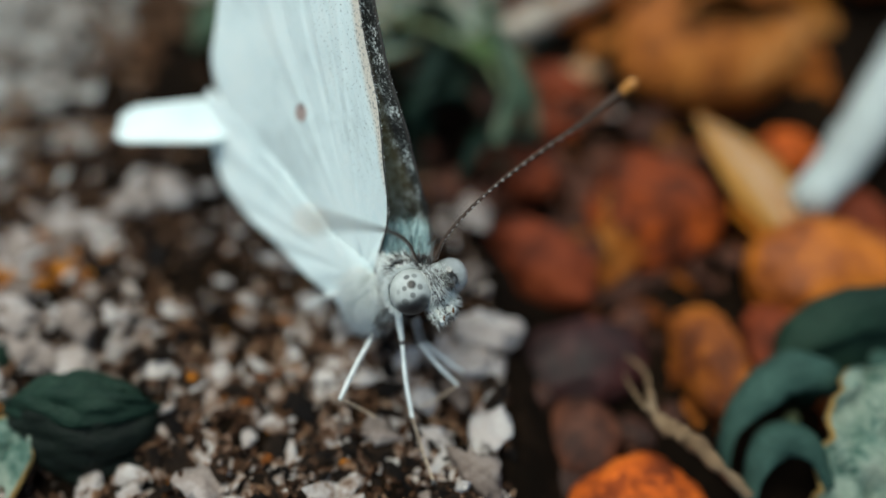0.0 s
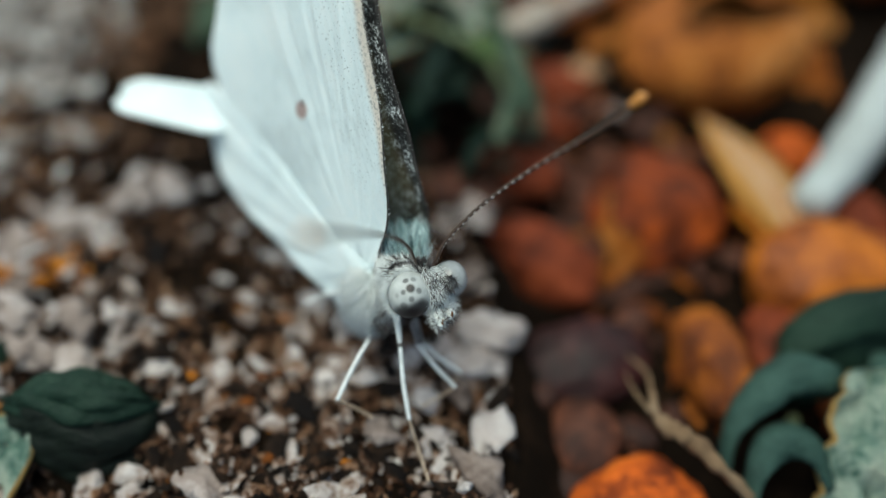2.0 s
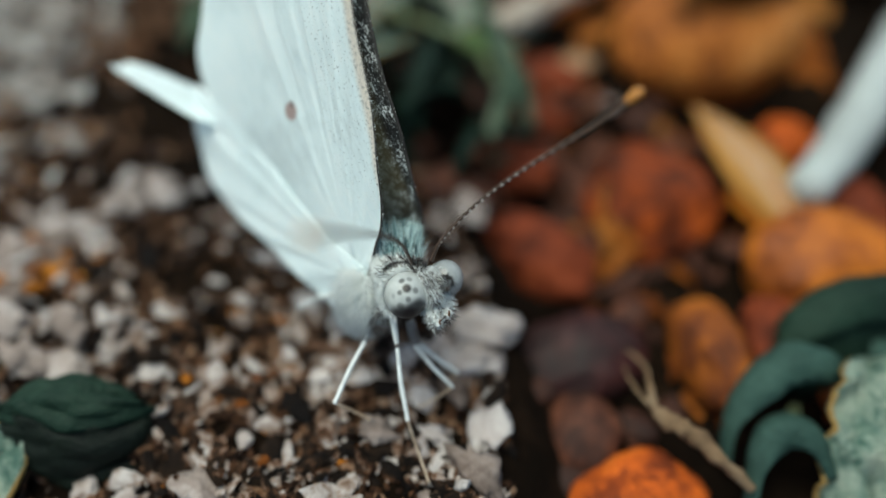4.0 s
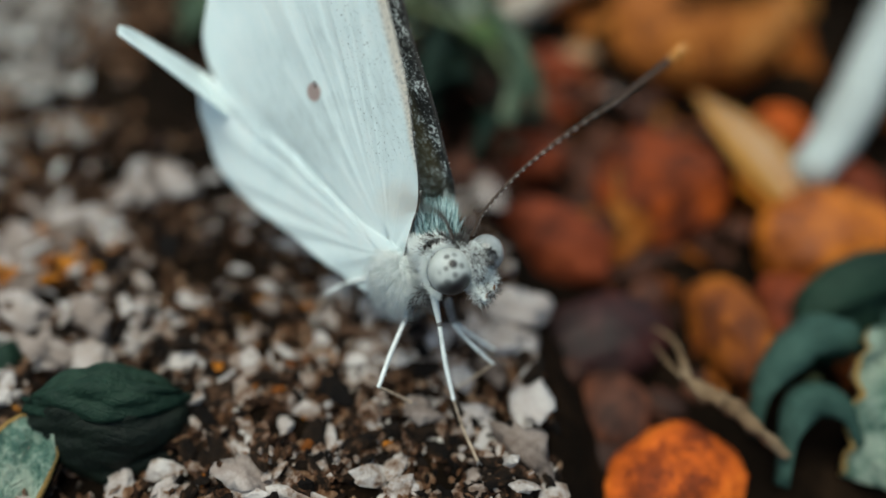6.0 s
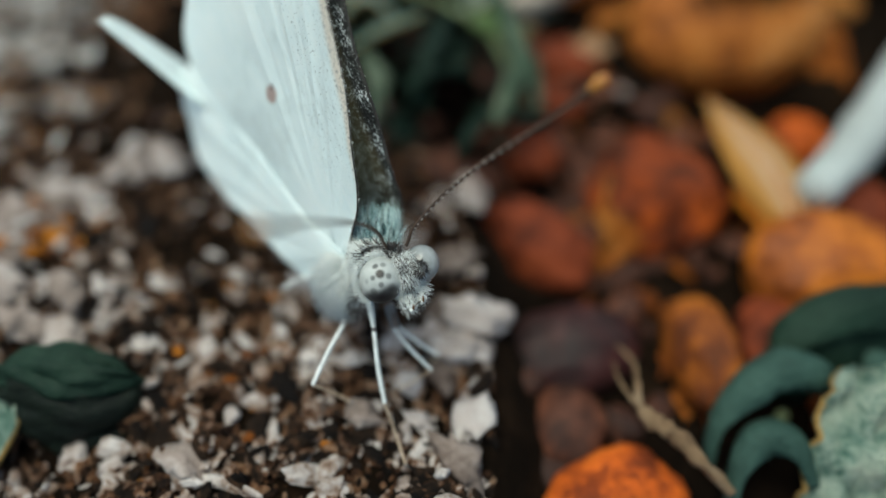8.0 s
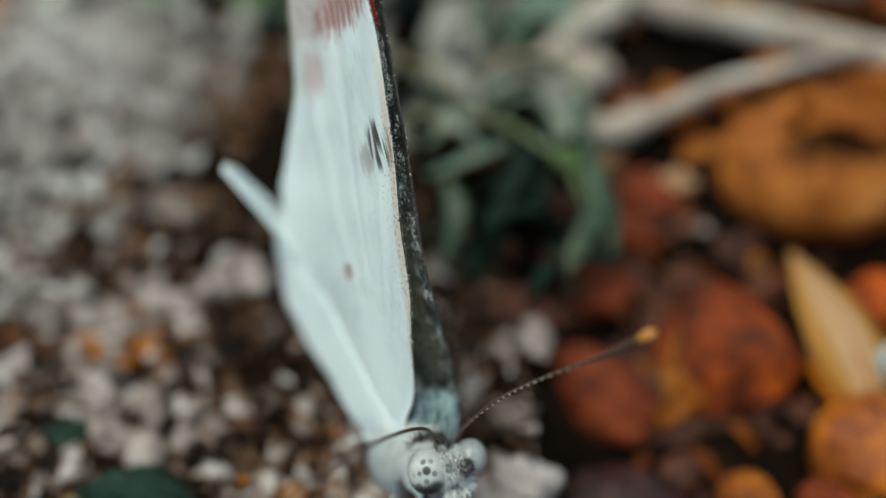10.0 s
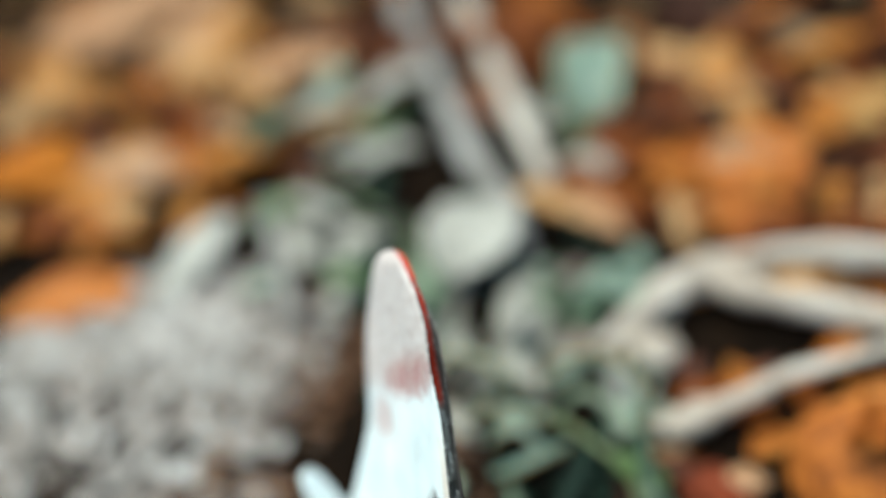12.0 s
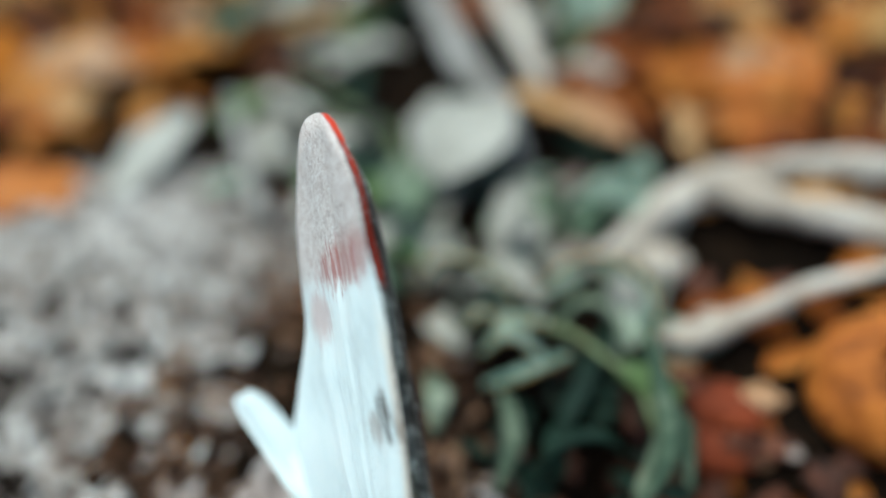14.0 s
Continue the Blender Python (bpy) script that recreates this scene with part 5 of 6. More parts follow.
def curl_herb():
    """The herb with arched and ringed leaves on a pale stem, small leaves under them darkened to stand for shade."""
    base = np.array([3.0, 20.0, -0.6])
    stem = [(-5.2, 26.0, 1.0), (-3.3, 25.6, 3.0), (-1.0, 24.9, 3.8), (1.2, 23.5, 3.6), (3.1, 22.5, 3.2), (4.5, 20.3, 2.0), (5.7, 18.9, -0.6)]
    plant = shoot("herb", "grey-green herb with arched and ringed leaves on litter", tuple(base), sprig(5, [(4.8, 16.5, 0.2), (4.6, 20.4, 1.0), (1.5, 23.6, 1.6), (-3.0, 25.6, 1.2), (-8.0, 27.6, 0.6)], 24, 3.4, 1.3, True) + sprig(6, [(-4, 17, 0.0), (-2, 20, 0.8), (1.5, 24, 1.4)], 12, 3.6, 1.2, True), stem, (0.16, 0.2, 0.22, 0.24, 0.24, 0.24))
    ring = [(-7.0 + 1.9 * math.cos(a), 25.9 + 1.5 * math.sin(a), 3.0 + 0.9 * math.sin(a) + 0.16 * a) for a in np.linspace(-0.6, 5.4, 9)]
    for k, (path, widths, across, mat, cup) in enumerate((
            ([(-3.6, 29.8, 2.2), (-1.9, 30.5, 3.9), (0.6, 30.4, 4.6), (3.0, 28.6, 4.2), (3.8, 25.4, 2.8)], [0.5, 0.9, 1.1, 1.0, 0.3], (0.3, -1, 0.9), M_CRINKLE, -0.5),
            ([(-2.1, 26.4, 2.6), (-0.7, 27.5, 3.6), (1.1, 26.7, 3.8), (2.4, 24.9, 2.8)], [0.4, 0.8, 0.9, 0.25], (0.3, -1, 0.7), M_SAGE, -0.5),
            ([(-5.8, 21.6, 1.8), (-3.8, 22.2, 3.0), (-1.0, 24.1, 3.0)], [0.3, 1.3, 0.5], (0.3, -1, 0.8), M_CRINKLE, 0.4),
            ([(-6.0, 23.5, 2.2), (-4.9, 25.0, 3.6), (-2.4, 25.5, 3.6)], [0.3, 0.8, 0.4], (0.3, -1, 0.3), M_CRINKLE, -0.6),
            ([(2.0, 23.2, 3.4), (3.8, 22.3, 3.7), (5.8, 22.3, 2.8)], [0.4, 1.0, 0.2], (0.3, 1, 0.6), M_LIME, -0.4),
            ([(4.9, 21.4, 3.0), (4.9, 19.1, 2.8), (3.8, 16.3, 1.2)], [0.3, 0.6, 0.2], (1, 0.2, 0.3), M_SAGE, -0.5),
            ([(-1.8, 16.1, 0.8), (-0.5, 17.3, 2.6), (1.5, 18.6, 2.4), (3.0, 18.8, 1.2)], [0.3, 0.9, 0.9, 0.2], (0, -1, 0.8), M_DARKGREEN, -0.5),
            ([(-4.4, 20.9, 2.2), (-3.3, 17.9, 2.4), (-3.6, 15.0, 0.8)], [0.3, 0.7, 0.2], (1, 0.2, 0.4), M_SAGE, -0.5),
            ([(-9.6, 22.4, 0.8), (-8.4, 20.0, 2.0), (-8.1, 18.2, 0.8)], [0.3, 1.0, 0.2], (1, 0.2, 0.3), M_SAGE, -0.5),
            ([(-12.0, 28.9, 1.6), (-10.5, 29.4, 3.8), (-8.0, 28.9, 4.2), (-5.0, 28.0, 2.6)], [0.4, 1.1, 1.2, 0.3], (0.2, -1, 0.8), M_CRINKLE, -0.4),
            ([(-15.8, 31.5, 2.0), (-13.4, 30.4, 3.2), (-11.2, 29.5, 2.4)], [0.4, 1.0, 0.3], (0, -1, 0.8), M_LIME, -0.4),
            ([(4.4, 22.6, 2.6), (5.8, 20.4, 2.2), (6.6, 17.8, 0.6)], [0.3, 0.7, 0.2], (1, 0.2, 0.4), M_SAGE, -0.5),
            ([(3.2, 26.6, 4.0), (4.4, 21.4, 4.5), (5.0, 17.4, 4.0), (3.8, 14.8, 2.0)], [0.3, 0.5, 0.5, 0.2], (1, 0.1, 0.4), M_SAGE, -0.6),
            ([(1.3, 27.9, 2.6), (-0.2, 21.2, 3.0), (-1.0, 17.6, 1.2)], [0.3, 0.8, 0.2], (1, 0.1, 0.3), M_DARKGREEN, -0.5),
            ([(-2.4, 23.4, 3.0), (-4.5, 24.4, 4.2), (-6.4, 23.4, 2.6)], [0.3, 1.3, 0.4], (0, -1, 0.5), M_CRINKLE, -0.4),
            ([(-7.6, 33.4, 2.0), (-7.2, 35.0, 3.4), (-7.4, 37.6, 4.2)], [0.6, 1.3, 0.7], (1, 0.2, 0.1), M_PALELEAF, 0.3),
            ([(-3.4, 28.6, 2.0), (-5.0, 29.8, 3.2), (-7.6, 31.4, 3.4)], [0.3, 1.0, 0.5], (0.4, 1, 0.2), M_PALELEAF, 0.3),
            (ring, [0.2, 0.5, 0.6, 0.6, 0.5, 0.2], (0, -0.4, 1), M_DARKGREEN, -0.3),
            ([(-8.0, 25.2, 2.0), (-7.0, 25.8, 3.2), (-6.0, 26.6, 2.6)], [0.4, 0.9, 0.3], (0.4, -1, 0.6), M_CRINKLE, -0.3))):
        ribbon("leaf", [np.array(p) - base for p in path], widths, across, mat, plant, cup=cup, ripple=0.12, seed=60 + k)


curl_herb()
shoot("herb", "pale grey-green herb beside dry stems", (-20, 48, -0.6), [
    ((-13.6, 39.5, 2.6), (0, -26, 72), 10.0, 9.0, 0.9, 0.6, M_PALELEAF),
    ((-29.5, 55.0, 2.6), (0, -16, 40), 8.5, 5.0, 1.0, 0.7, M_PALELEAF, 0.4),
    ((-36.5, 45.0, 2.2), (0, -14, 66), 8.0, 4.0, 1.0, -0.7, M_LIME),
    ((-38.5, 66.5, 2.6), (0, -26, 84), 10.0, 7.0, 1.0, 0.7, M_CRINKLE, 0.5),
    ((-26.0, 39.0, 1.6), (0, -14, 24), 6.5, 3.4, 1.2, -0.7, M_LIME),
    ((-20.0, 36.6, 1.4), (0, -14, 50), 5.0, 3.0, 1.2, 0.7, M_LIME),
    ((-42.0, 68.0, 2.0), (0, -14, 150), 8.0, 4.0, 1.2, 0.7, M_LIME),
    ((-31.0, 63.0, 2.0), (0, -14, 60), 7.0, 4.0, 1.2, 0.7, M_LIME),
    ((-35.0, 57.0, 2.2), (0, -14, 20), 8.0, 4.6, 1.0, 0.7, M_PALELEAF, 0.4),
    ((-42.0, 54.0, 4.0), (10, -22, 70), 10.0, 5.6, 1.0, 0.7, M_SAGE, 0.4),
    ((-40.0, 60.0, 4.4), (0, -22, 30), 9.0, 5.0, 1.0, 0.7, M_PALELEAF, 0.4),
    ((-46.0, 64.0, 4.4), (-10, -22, 60), 11.0, 7.0, 1.0, 0.7, M_LITTERPALE, 0.4),
    ((-32.0, 66.0, 4.0), (0, -22, 50), 10.0, 6.0, 1.0, 0.7, M_PALELEAF, 0.4),
    ((-27.0, 47.0, 2.6), (0, -12, 160), 9.0, 3.6, 1.0, 0.7, M_PALELEAF, 0.4),
    ((-45.0, 58.0, 3.4), (0, -14, 100), 8.0, 4.6, 1.0, -0.7, M_SAGE, 0.4),
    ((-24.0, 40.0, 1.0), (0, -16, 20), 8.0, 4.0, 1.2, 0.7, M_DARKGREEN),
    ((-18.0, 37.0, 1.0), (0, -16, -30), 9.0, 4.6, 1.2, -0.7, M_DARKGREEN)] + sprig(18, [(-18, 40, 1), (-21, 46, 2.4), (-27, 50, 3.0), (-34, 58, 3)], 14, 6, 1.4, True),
    [(-16, 40, -0.6), (-20, 46, 2.4), (-27, 50, 3.0), (-34, 58, 2.4)], (0.35, 0.3, 0.22))
shoot("herb", "blue-green round leaf standing over the litter", (-7, 68, -0.6), [
    ((-5.8, 68.0, 2.6), (0, -34, 96), 12.0, 11.5, 1.0, 0.8, M_CRINKLE, 0.6),
    ((-2.6, 67.0, 1.2), (0, -16, 30), 9.0, 6.0, 1.2, -0.7, M_DARKGREEN),
    ((-6.6, 66.0, 1.0), (0, -16, -40), 8.0, 5.0, 1.2, -0.7, M_DARKGREEN),
    ((-9.6, 70.0, 1.4), (0, -16, 120), 9.0, 5.0, 1.2, -0.7, M_DARKGREEN),
    ((-3.0, 72.0, 1.4), (0, -10, 60), 9.0, 6.0, 1.2, -0.7, M_DARKGREEN),
    ((-6.0, 50.0, 1.2), (0, -12, -20), 7.0, 4.0, 1.2, -0.7, M_DARKGREEN)],
    [(-7, 65, -0.6), (-6.8, 66.6, 1.4), (-6.6, 68, 2.6)], (0.8, 0.7))


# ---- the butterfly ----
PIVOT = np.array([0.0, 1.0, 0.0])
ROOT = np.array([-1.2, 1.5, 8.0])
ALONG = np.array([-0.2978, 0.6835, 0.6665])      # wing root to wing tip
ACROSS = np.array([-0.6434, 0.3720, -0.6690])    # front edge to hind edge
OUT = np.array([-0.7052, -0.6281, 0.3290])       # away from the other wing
butterfly = tagged(new("butterfly"), "white butterfly with crimson wing tips, wings closed, standing on soil", "butterfly")
butterfly.matrix_basis = at_mm(*PIVOT)


def in_wing(s, r, o=0.0):
    return ROOT + s * ALONG + r * ACROSS + o * OUT - PIVOT


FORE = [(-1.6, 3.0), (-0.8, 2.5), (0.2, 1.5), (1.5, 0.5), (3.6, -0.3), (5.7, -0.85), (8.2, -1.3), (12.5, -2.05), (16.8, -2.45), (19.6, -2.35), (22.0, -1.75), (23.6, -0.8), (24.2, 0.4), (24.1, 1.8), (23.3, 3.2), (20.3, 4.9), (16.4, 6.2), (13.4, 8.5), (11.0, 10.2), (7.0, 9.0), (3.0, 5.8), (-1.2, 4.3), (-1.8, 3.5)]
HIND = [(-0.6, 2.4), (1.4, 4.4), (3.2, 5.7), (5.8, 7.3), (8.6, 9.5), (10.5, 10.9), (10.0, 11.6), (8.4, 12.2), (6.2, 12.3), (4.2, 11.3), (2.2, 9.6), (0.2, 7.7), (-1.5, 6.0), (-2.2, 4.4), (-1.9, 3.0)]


def hairs(name, roots, ways, length, thick, material, parent, bend=0.4, seed=0, label="", spread=0.35):
    """A coat of fine tapered hairs, one mesh."""
    rng = np.random.default_rng(seed)
    V, F, off = [], [], 0
    for p, w in zip(roots, ways):
        w = w + rng.normal(0, spread, 3)
        w /= np.linalg.norm(w)
        le = length * rng.uniform(0.5, 1.25)
        droop = rng.normal(0, bend, 3) * le * 0.35
        x = np.cross(w, (0.31, 0.52, 0.8))
        x /= np.linalg.norm(x)
        y = np.cross(w, x)
        for k, (u, q) in enumerate(((0.0, 1.0), (0.55, 0.75))):
            c = p + w * le * u + droop * u * u
            for a in (0, 2.094, 4.189):
                V.append(c + thick * q * (math.cos(a) * x + math.sin(a) * y))
        V.append(p + w * le + droop)
        for a in range(3):
            b = (a + 1) % 3
            F += [(off + a, off + b, off + 3 + b, off + 3 + a), (off + 3 + a, off + 3 + b, off + 6)]
        off += 7
    return mesh_ob(name, V, F, material, parent, label)


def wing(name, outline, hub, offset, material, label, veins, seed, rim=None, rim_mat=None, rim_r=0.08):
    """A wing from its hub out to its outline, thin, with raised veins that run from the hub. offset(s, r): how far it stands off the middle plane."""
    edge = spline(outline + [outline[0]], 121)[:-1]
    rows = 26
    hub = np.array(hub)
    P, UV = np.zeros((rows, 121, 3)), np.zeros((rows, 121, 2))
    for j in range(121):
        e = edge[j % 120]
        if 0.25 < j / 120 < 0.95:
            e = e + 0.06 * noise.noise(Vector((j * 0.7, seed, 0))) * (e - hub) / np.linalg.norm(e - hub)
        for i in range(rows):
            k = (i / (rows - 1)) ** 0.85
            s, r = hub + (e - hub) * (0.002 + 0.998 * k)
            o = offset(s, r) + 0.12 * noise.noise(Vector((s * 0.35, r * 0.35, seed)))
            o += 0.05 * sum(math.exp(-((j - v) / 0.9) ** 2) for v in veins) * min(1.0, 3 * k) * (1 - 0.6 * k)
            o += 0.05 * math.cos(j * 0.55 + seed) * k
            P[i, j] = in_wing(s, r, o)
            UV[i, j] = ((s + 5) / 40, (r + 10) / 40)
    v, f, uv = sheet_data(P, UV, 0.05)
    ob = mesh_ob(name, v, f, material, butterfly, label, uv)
    if rim:
        a, b = rim
        pts = [P[rows - 1, j] for j in range(a, b)]
        tube("front_edge", pts[::3], [rim_r, rim_r, rim_r * 0.75, rim_r * 0.6, rim_r * 0.5], rim_mat, ob, sides=6, n=60)
        rng = np.random.default_rng(seed + 70)
        at = rng.uniform(a, b - 1, 900)
        roots = np.array([P[rows - 1, int(q)] * (1 - q % 1) + P[rows - 1, int(q) + 1] * (q % 1) for q in at])
        ways = np.array([P[rows - 1, int(q)] - P[rows - 3, int(q)] for q in at])
        ways /= np.linalg.norm(ways, axis=1)[:, None]
        hairs("scale_fringe", roots[:600], ways[:600], 0.13, 0.022, M_BRISTLE, ob, 0.3, seed + 71, "", 0.5)
        hairs("scale_fringe", roots[600:], ways[600:], 0.11, 0.02, M_FUZZ, ob, 0.3, seed + 72, "", 0.5)
    return ob


def near_fore(s, r):
    return 0.05 + 0.10 * (r + 2) * math.exp(-((s - 10) / 9) ** 2) * 0.5


def near_hind(s, r):
    return 0.28 + 0.012 * max(0.0, r - 3) ** 2 * 0.5


def gap(s):
    return 0.38 + 2.6 * math.exp(-max(s, 0.9) / 4.2) + 0.12 * math.exp(-((s - 18) / 4) ** 2) - 0.2 * ease((s - 19.5) / 4)


VEINS = (22, 34, 42, 50, 57, 64, 71, 78, 85, 92, 100)
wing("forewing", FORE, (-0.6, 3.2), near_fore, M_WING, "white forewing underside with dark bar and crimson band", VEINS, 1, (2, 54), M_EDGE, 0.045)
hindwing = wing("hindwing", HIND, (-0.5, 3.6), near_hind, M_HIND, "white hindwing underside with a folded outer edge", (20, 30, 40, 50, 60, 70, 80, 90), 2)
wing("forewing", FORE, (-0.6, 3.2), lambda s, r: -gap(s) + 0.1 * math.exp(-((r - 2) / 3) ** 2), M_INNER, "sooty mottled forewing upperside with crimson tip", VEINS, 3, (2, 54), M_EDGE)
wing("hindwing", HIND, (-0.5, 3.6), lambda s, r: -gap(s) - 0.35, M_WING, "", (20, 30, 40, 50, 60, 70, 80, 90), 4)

# the loose outer fold of the hindwing, which the wind lifts
_P, _UV = np.zeros((16, 9, 3)), np.zeros((16, 9, 2))
for _i in range(16):
    _u = _i / 15
    _w = 1.4 * (1.0 - 0.15 * _u) * min(1.0, math.sqrt(max(0.0, 1.02 - _u) * 9)) * min(1.0, 0.25 + 2.6 * _u)
    for _j in range(9):
        _s = 2 * _j / 8 - 1
        _a = 0.35 * _u
        _h = 0.25 * _s * _s
        _P[_i, _j] = (-1.9 + 7.6 * _u, _w * _s * math.cos(_a) - _h * math.sin(_a), _w * _s * math.sin(_a) + _h * math.cos(_a) + 0.35 * math.sin(_u * 2.4) + 0.7 * _u * _u + 0.05 * math.cos(_j * 2.1))
        _UV[_i, _j] = (0.25 + 0.1 * _u, 0.45 + 0.03 * _s)
_v, _f, _uv = sheet_data(_P, _UV, 0.06)
fold = mesh_ob("hindwing_fold", _v, _f, M_HIND, butterfly, "loose white outer fold of the hindwing", _uv)


def local(p):
    return np.asarray(p, float) - PIVOT


def on_ball(c, radii, count, seed, keep=None):
    rng = np.random.default_rng(seed)
    P, N = [], []
    while len(P) < count:
        d = rng.normal(size=3)
        d /= np.linalg.norm(d)
        if keep and not keep(d):
            continue
        P.append(np.asarray(c) + d * np.asarray(radii))
        n = d / np.asarray(radii)
        N.append(n / np.linalg.norm(n))
    return np.array(P), np.array(N)


# body: thorax and abdomen between the wing roots
_c = local((-2.85, 1.6, 4.65))
_v, _f = ball_data((0.82, 1.08, 1.2), 0.1, 3, 3)
thorax = mesh_ob("thorax", _v + _c, _f, M_COAT, butterfly, "thorax under a coat of white hair")
_p, _n = on_ball(_c, (0.8, 1.06, 1.18), 9000, 5)
_d = np.array([-0.25, -0.1, -0.75])
hairs("fuzz", _p, _n * 0.5 + _d * 0.7, 0.9, 0.014, M_FUZZ, thorax, 0.25, 6, "white hair", 0.16)
_p, _n = on_ball(local((-2.75, 1.1, 4.6)), (0.8, 0.9, 0.8), 1600, 8)
hairs("fuzz", _p, _n * 0.4 + _d, 0.8, 0.012, M_FUZZ, thorax, 0.25, 9, "white breast hair", 0.18)
_p, _n = on_ball(local((-2.0, 0.5, 4.6)), (0.55, 0.55, 0.5), 260, 12)
hairs("bristle", _p, _n * 0.6 + _d * 0.8, 0.6, 0.02, M_BRISTLE, thorax, 0.3, 13, "dark hair between the legs")
tube("abdomen", [local(q) for q in ((-2.2, 3.2, 4.8), (-4.0, 5.2, 4.8), (-6.2, 7.8, 4.6), (-7.6, 9.4, 4.2))], [1.0, 1.05, 0.8, 0.3], M_BODY, butterfly, "pale grey abdomen between the hindwings", sides=14, wob=0.05, n=26)

# collar of teal hair at the wing root, pale ruff behind the head
_rng = np.random.default_rng(15)
TO, UP, SIDE = np.array([0.0, -0.67, 0.74]), np.array([0.0, 0.74, 0.67]), np.array([1.0, 0.0, 0.0])
_nape = local((-1.3, 2.5, 6.5))
for _n, _x, _u, _d, _le, _th, _m, _lean, _lab in ((2600, (-0.9, 0.8), (-1.0, 0.15), 0.0, 1.3, 0.02, M_TEALHAIR, 0.0, "teal hair at the wing root"), (1000, (-1.1, 0.4), (-1.1, -0.45), 0.5, 0.5, 0.012, M_FUZZ, -0.3, "cream hair behind the head"), (260, (-0.55, 0.7), (-0.85, -0.5), 0.8, 0.42, 0.02, M_BRISTLE, -0.05, "dark tufts behind the head")):
    _xs, _us = _rng.uniform(*_x, _n), _rng.uniform(*_u, _n)
    _p = [_nape + SIDE * x + UP * u + TO * (_d + 0.25 * q) for x, u, q in zip(_xs, _us, _rng.uniform(-1, 1, _n))]
    _w = [UP + SIDE * (_lean + 0.12 * x) + TO * 0.1 for x in _xs]
    hairs("collar", np.array(_p), np.array(_w), _le, _th, _m, thorax, 0.2, 16 + _n, _lab, 0.13)
_p, _n = on_ball(local((-1.2, 1.0, 6.7)), (0.85, 0.65, 0.75), 1500, 17, lambda d: d[0] < 0.2 and d[2] < 0.5)
hairs("ruff", _p, _n * 0.8 + np.array([-0.9, 0.1, -0.2]), 0.5, 0.012, M_FUZZ, thorax, 0.3, 18, "grey-white ruff")

_p, _n = on_ball(local((-1.2, 1.0, 6.7)), (0.86, 0.66, 0.92), 170, 19, lambda d: d[0] < 0.4)
hairs("bristle", _p, _n * 0.8 + np.array([-0.5, 0.1, 0.0]), 0.42, 0.016, M_BRISTLE, thorax, 0.3, 20, "dark hair in the ruff")

# head
_hc = local((-0.15, 0.45, 6.6))
_v, _f = ball_data((0.88, 0.85, 0.95), 0.06, 5, 3)
head = mesh_ob("head", _v + _hc, _f, M_FACE, butterfly, "grey head with a dark tufted face")


def spot_way(dx, dy):
    w = np.array([dx / 44, 0, 0]) + UP * (-dy / 44)
    return tuple(w + TO * math.sqrt(max(0.05, 1 - (dx * dx + dy * dy) / 44 ** 2)))


# Small spots paint in pseudopupils for one view; wide ones darken the lower side.
M_EYE = eye_material("spotted_eye", [(spot_way(2, -15), 0.19, 1.0), (spot_way(-11, -7), 0.11, 0.7), (spot_way(5, 5), 0.12, 0.65), (spot_way(18, -11), 0.13, 0.6), (spot_way(-8, -28), 0.13, 0.75), (spot_way(-9, 18), 0.16, 0.55), (spot_way(-23, 0), 0.11, 0.25), (spot_way(24, 10), 0.17, 0.3), (spot_way(6, -31), 0.12, 0.5), (spot_way(20, 27), 0.55, 0.9), (spot_way(-5, 37), 0.55, 0.85), (spot_way(10, 42), 0.8, 0.75)])
M_EYE2 = eye_material("pale_eye", [(spot_way(-30, 10), 0.6, 0.7), (spot_way(-14, -12), 0.3, 0.35), (spot_way(-20, 30), 0.5, 0.4), (spot_way(-8, 8), 0.35, 0.3)], ((0.22, 0.235, 0.24), (0.32, 0.34, 0.345)))
M_EYE2.node_tree.nodes["Principled BSDF"].inputs["Roughness"].default_value = 0.12
for _p, _r, _m in (((-0.93, -0.05, 6.8), 0.9, M_EYE), ((0.66, 0.95, 6.68), 0.74, M_EYE2)):
    _v, _f = ball_data((_r, _r * 1.06, _r * 1.06), 0, 0, 4)
    mesh_ob("eye", _v, _f, _m, butterfly, "pale grey compound eye with dark spots" if _m is M_EYE else "pale glassy compound eye", at=at_mm(*local(_p)))
_p, _n = on_ball(_hc, (0.9, 0.88, 0.98), 2200, 23, lambda d: d @ TO > -0.2)
hairs("tuft", _p, _n * 0.3 - UP * 0.45 + TO * 0.3 + SIDE * 0.15, 0.26, 0.011, M_FUZZ, head, 0.3, 24, "grey-white face hair", 0.22)
for _c, _r, _k, _w, _s in ((local((-0.45, 0.85, 7.45)), 0.3, 120, UP * 0.7 + TO * 0.5, 21), (local((0.62, 0.3, 7.2)), 0.3, 150, TO * 0.8 - UP * 0.3, 25), (local((0.05, 0.2, 7.35)), 0.2, 50, TO * 0.7, 27), (local((0.2, -0.25, 6.7)), 0.16, 40, TO * 0.7 - UP * 0.4, 28)):
    _p, _n = on_ball(_c, (_r, _r, _r * 0.8), int(_k * 1.5), _s)
    hairs("tuft", _p, _n * 0.4 + _w, 0.34, 0.02, M_BRISTLE, head, 0.3, _s + 1, "dark brown tuft", 0.25)
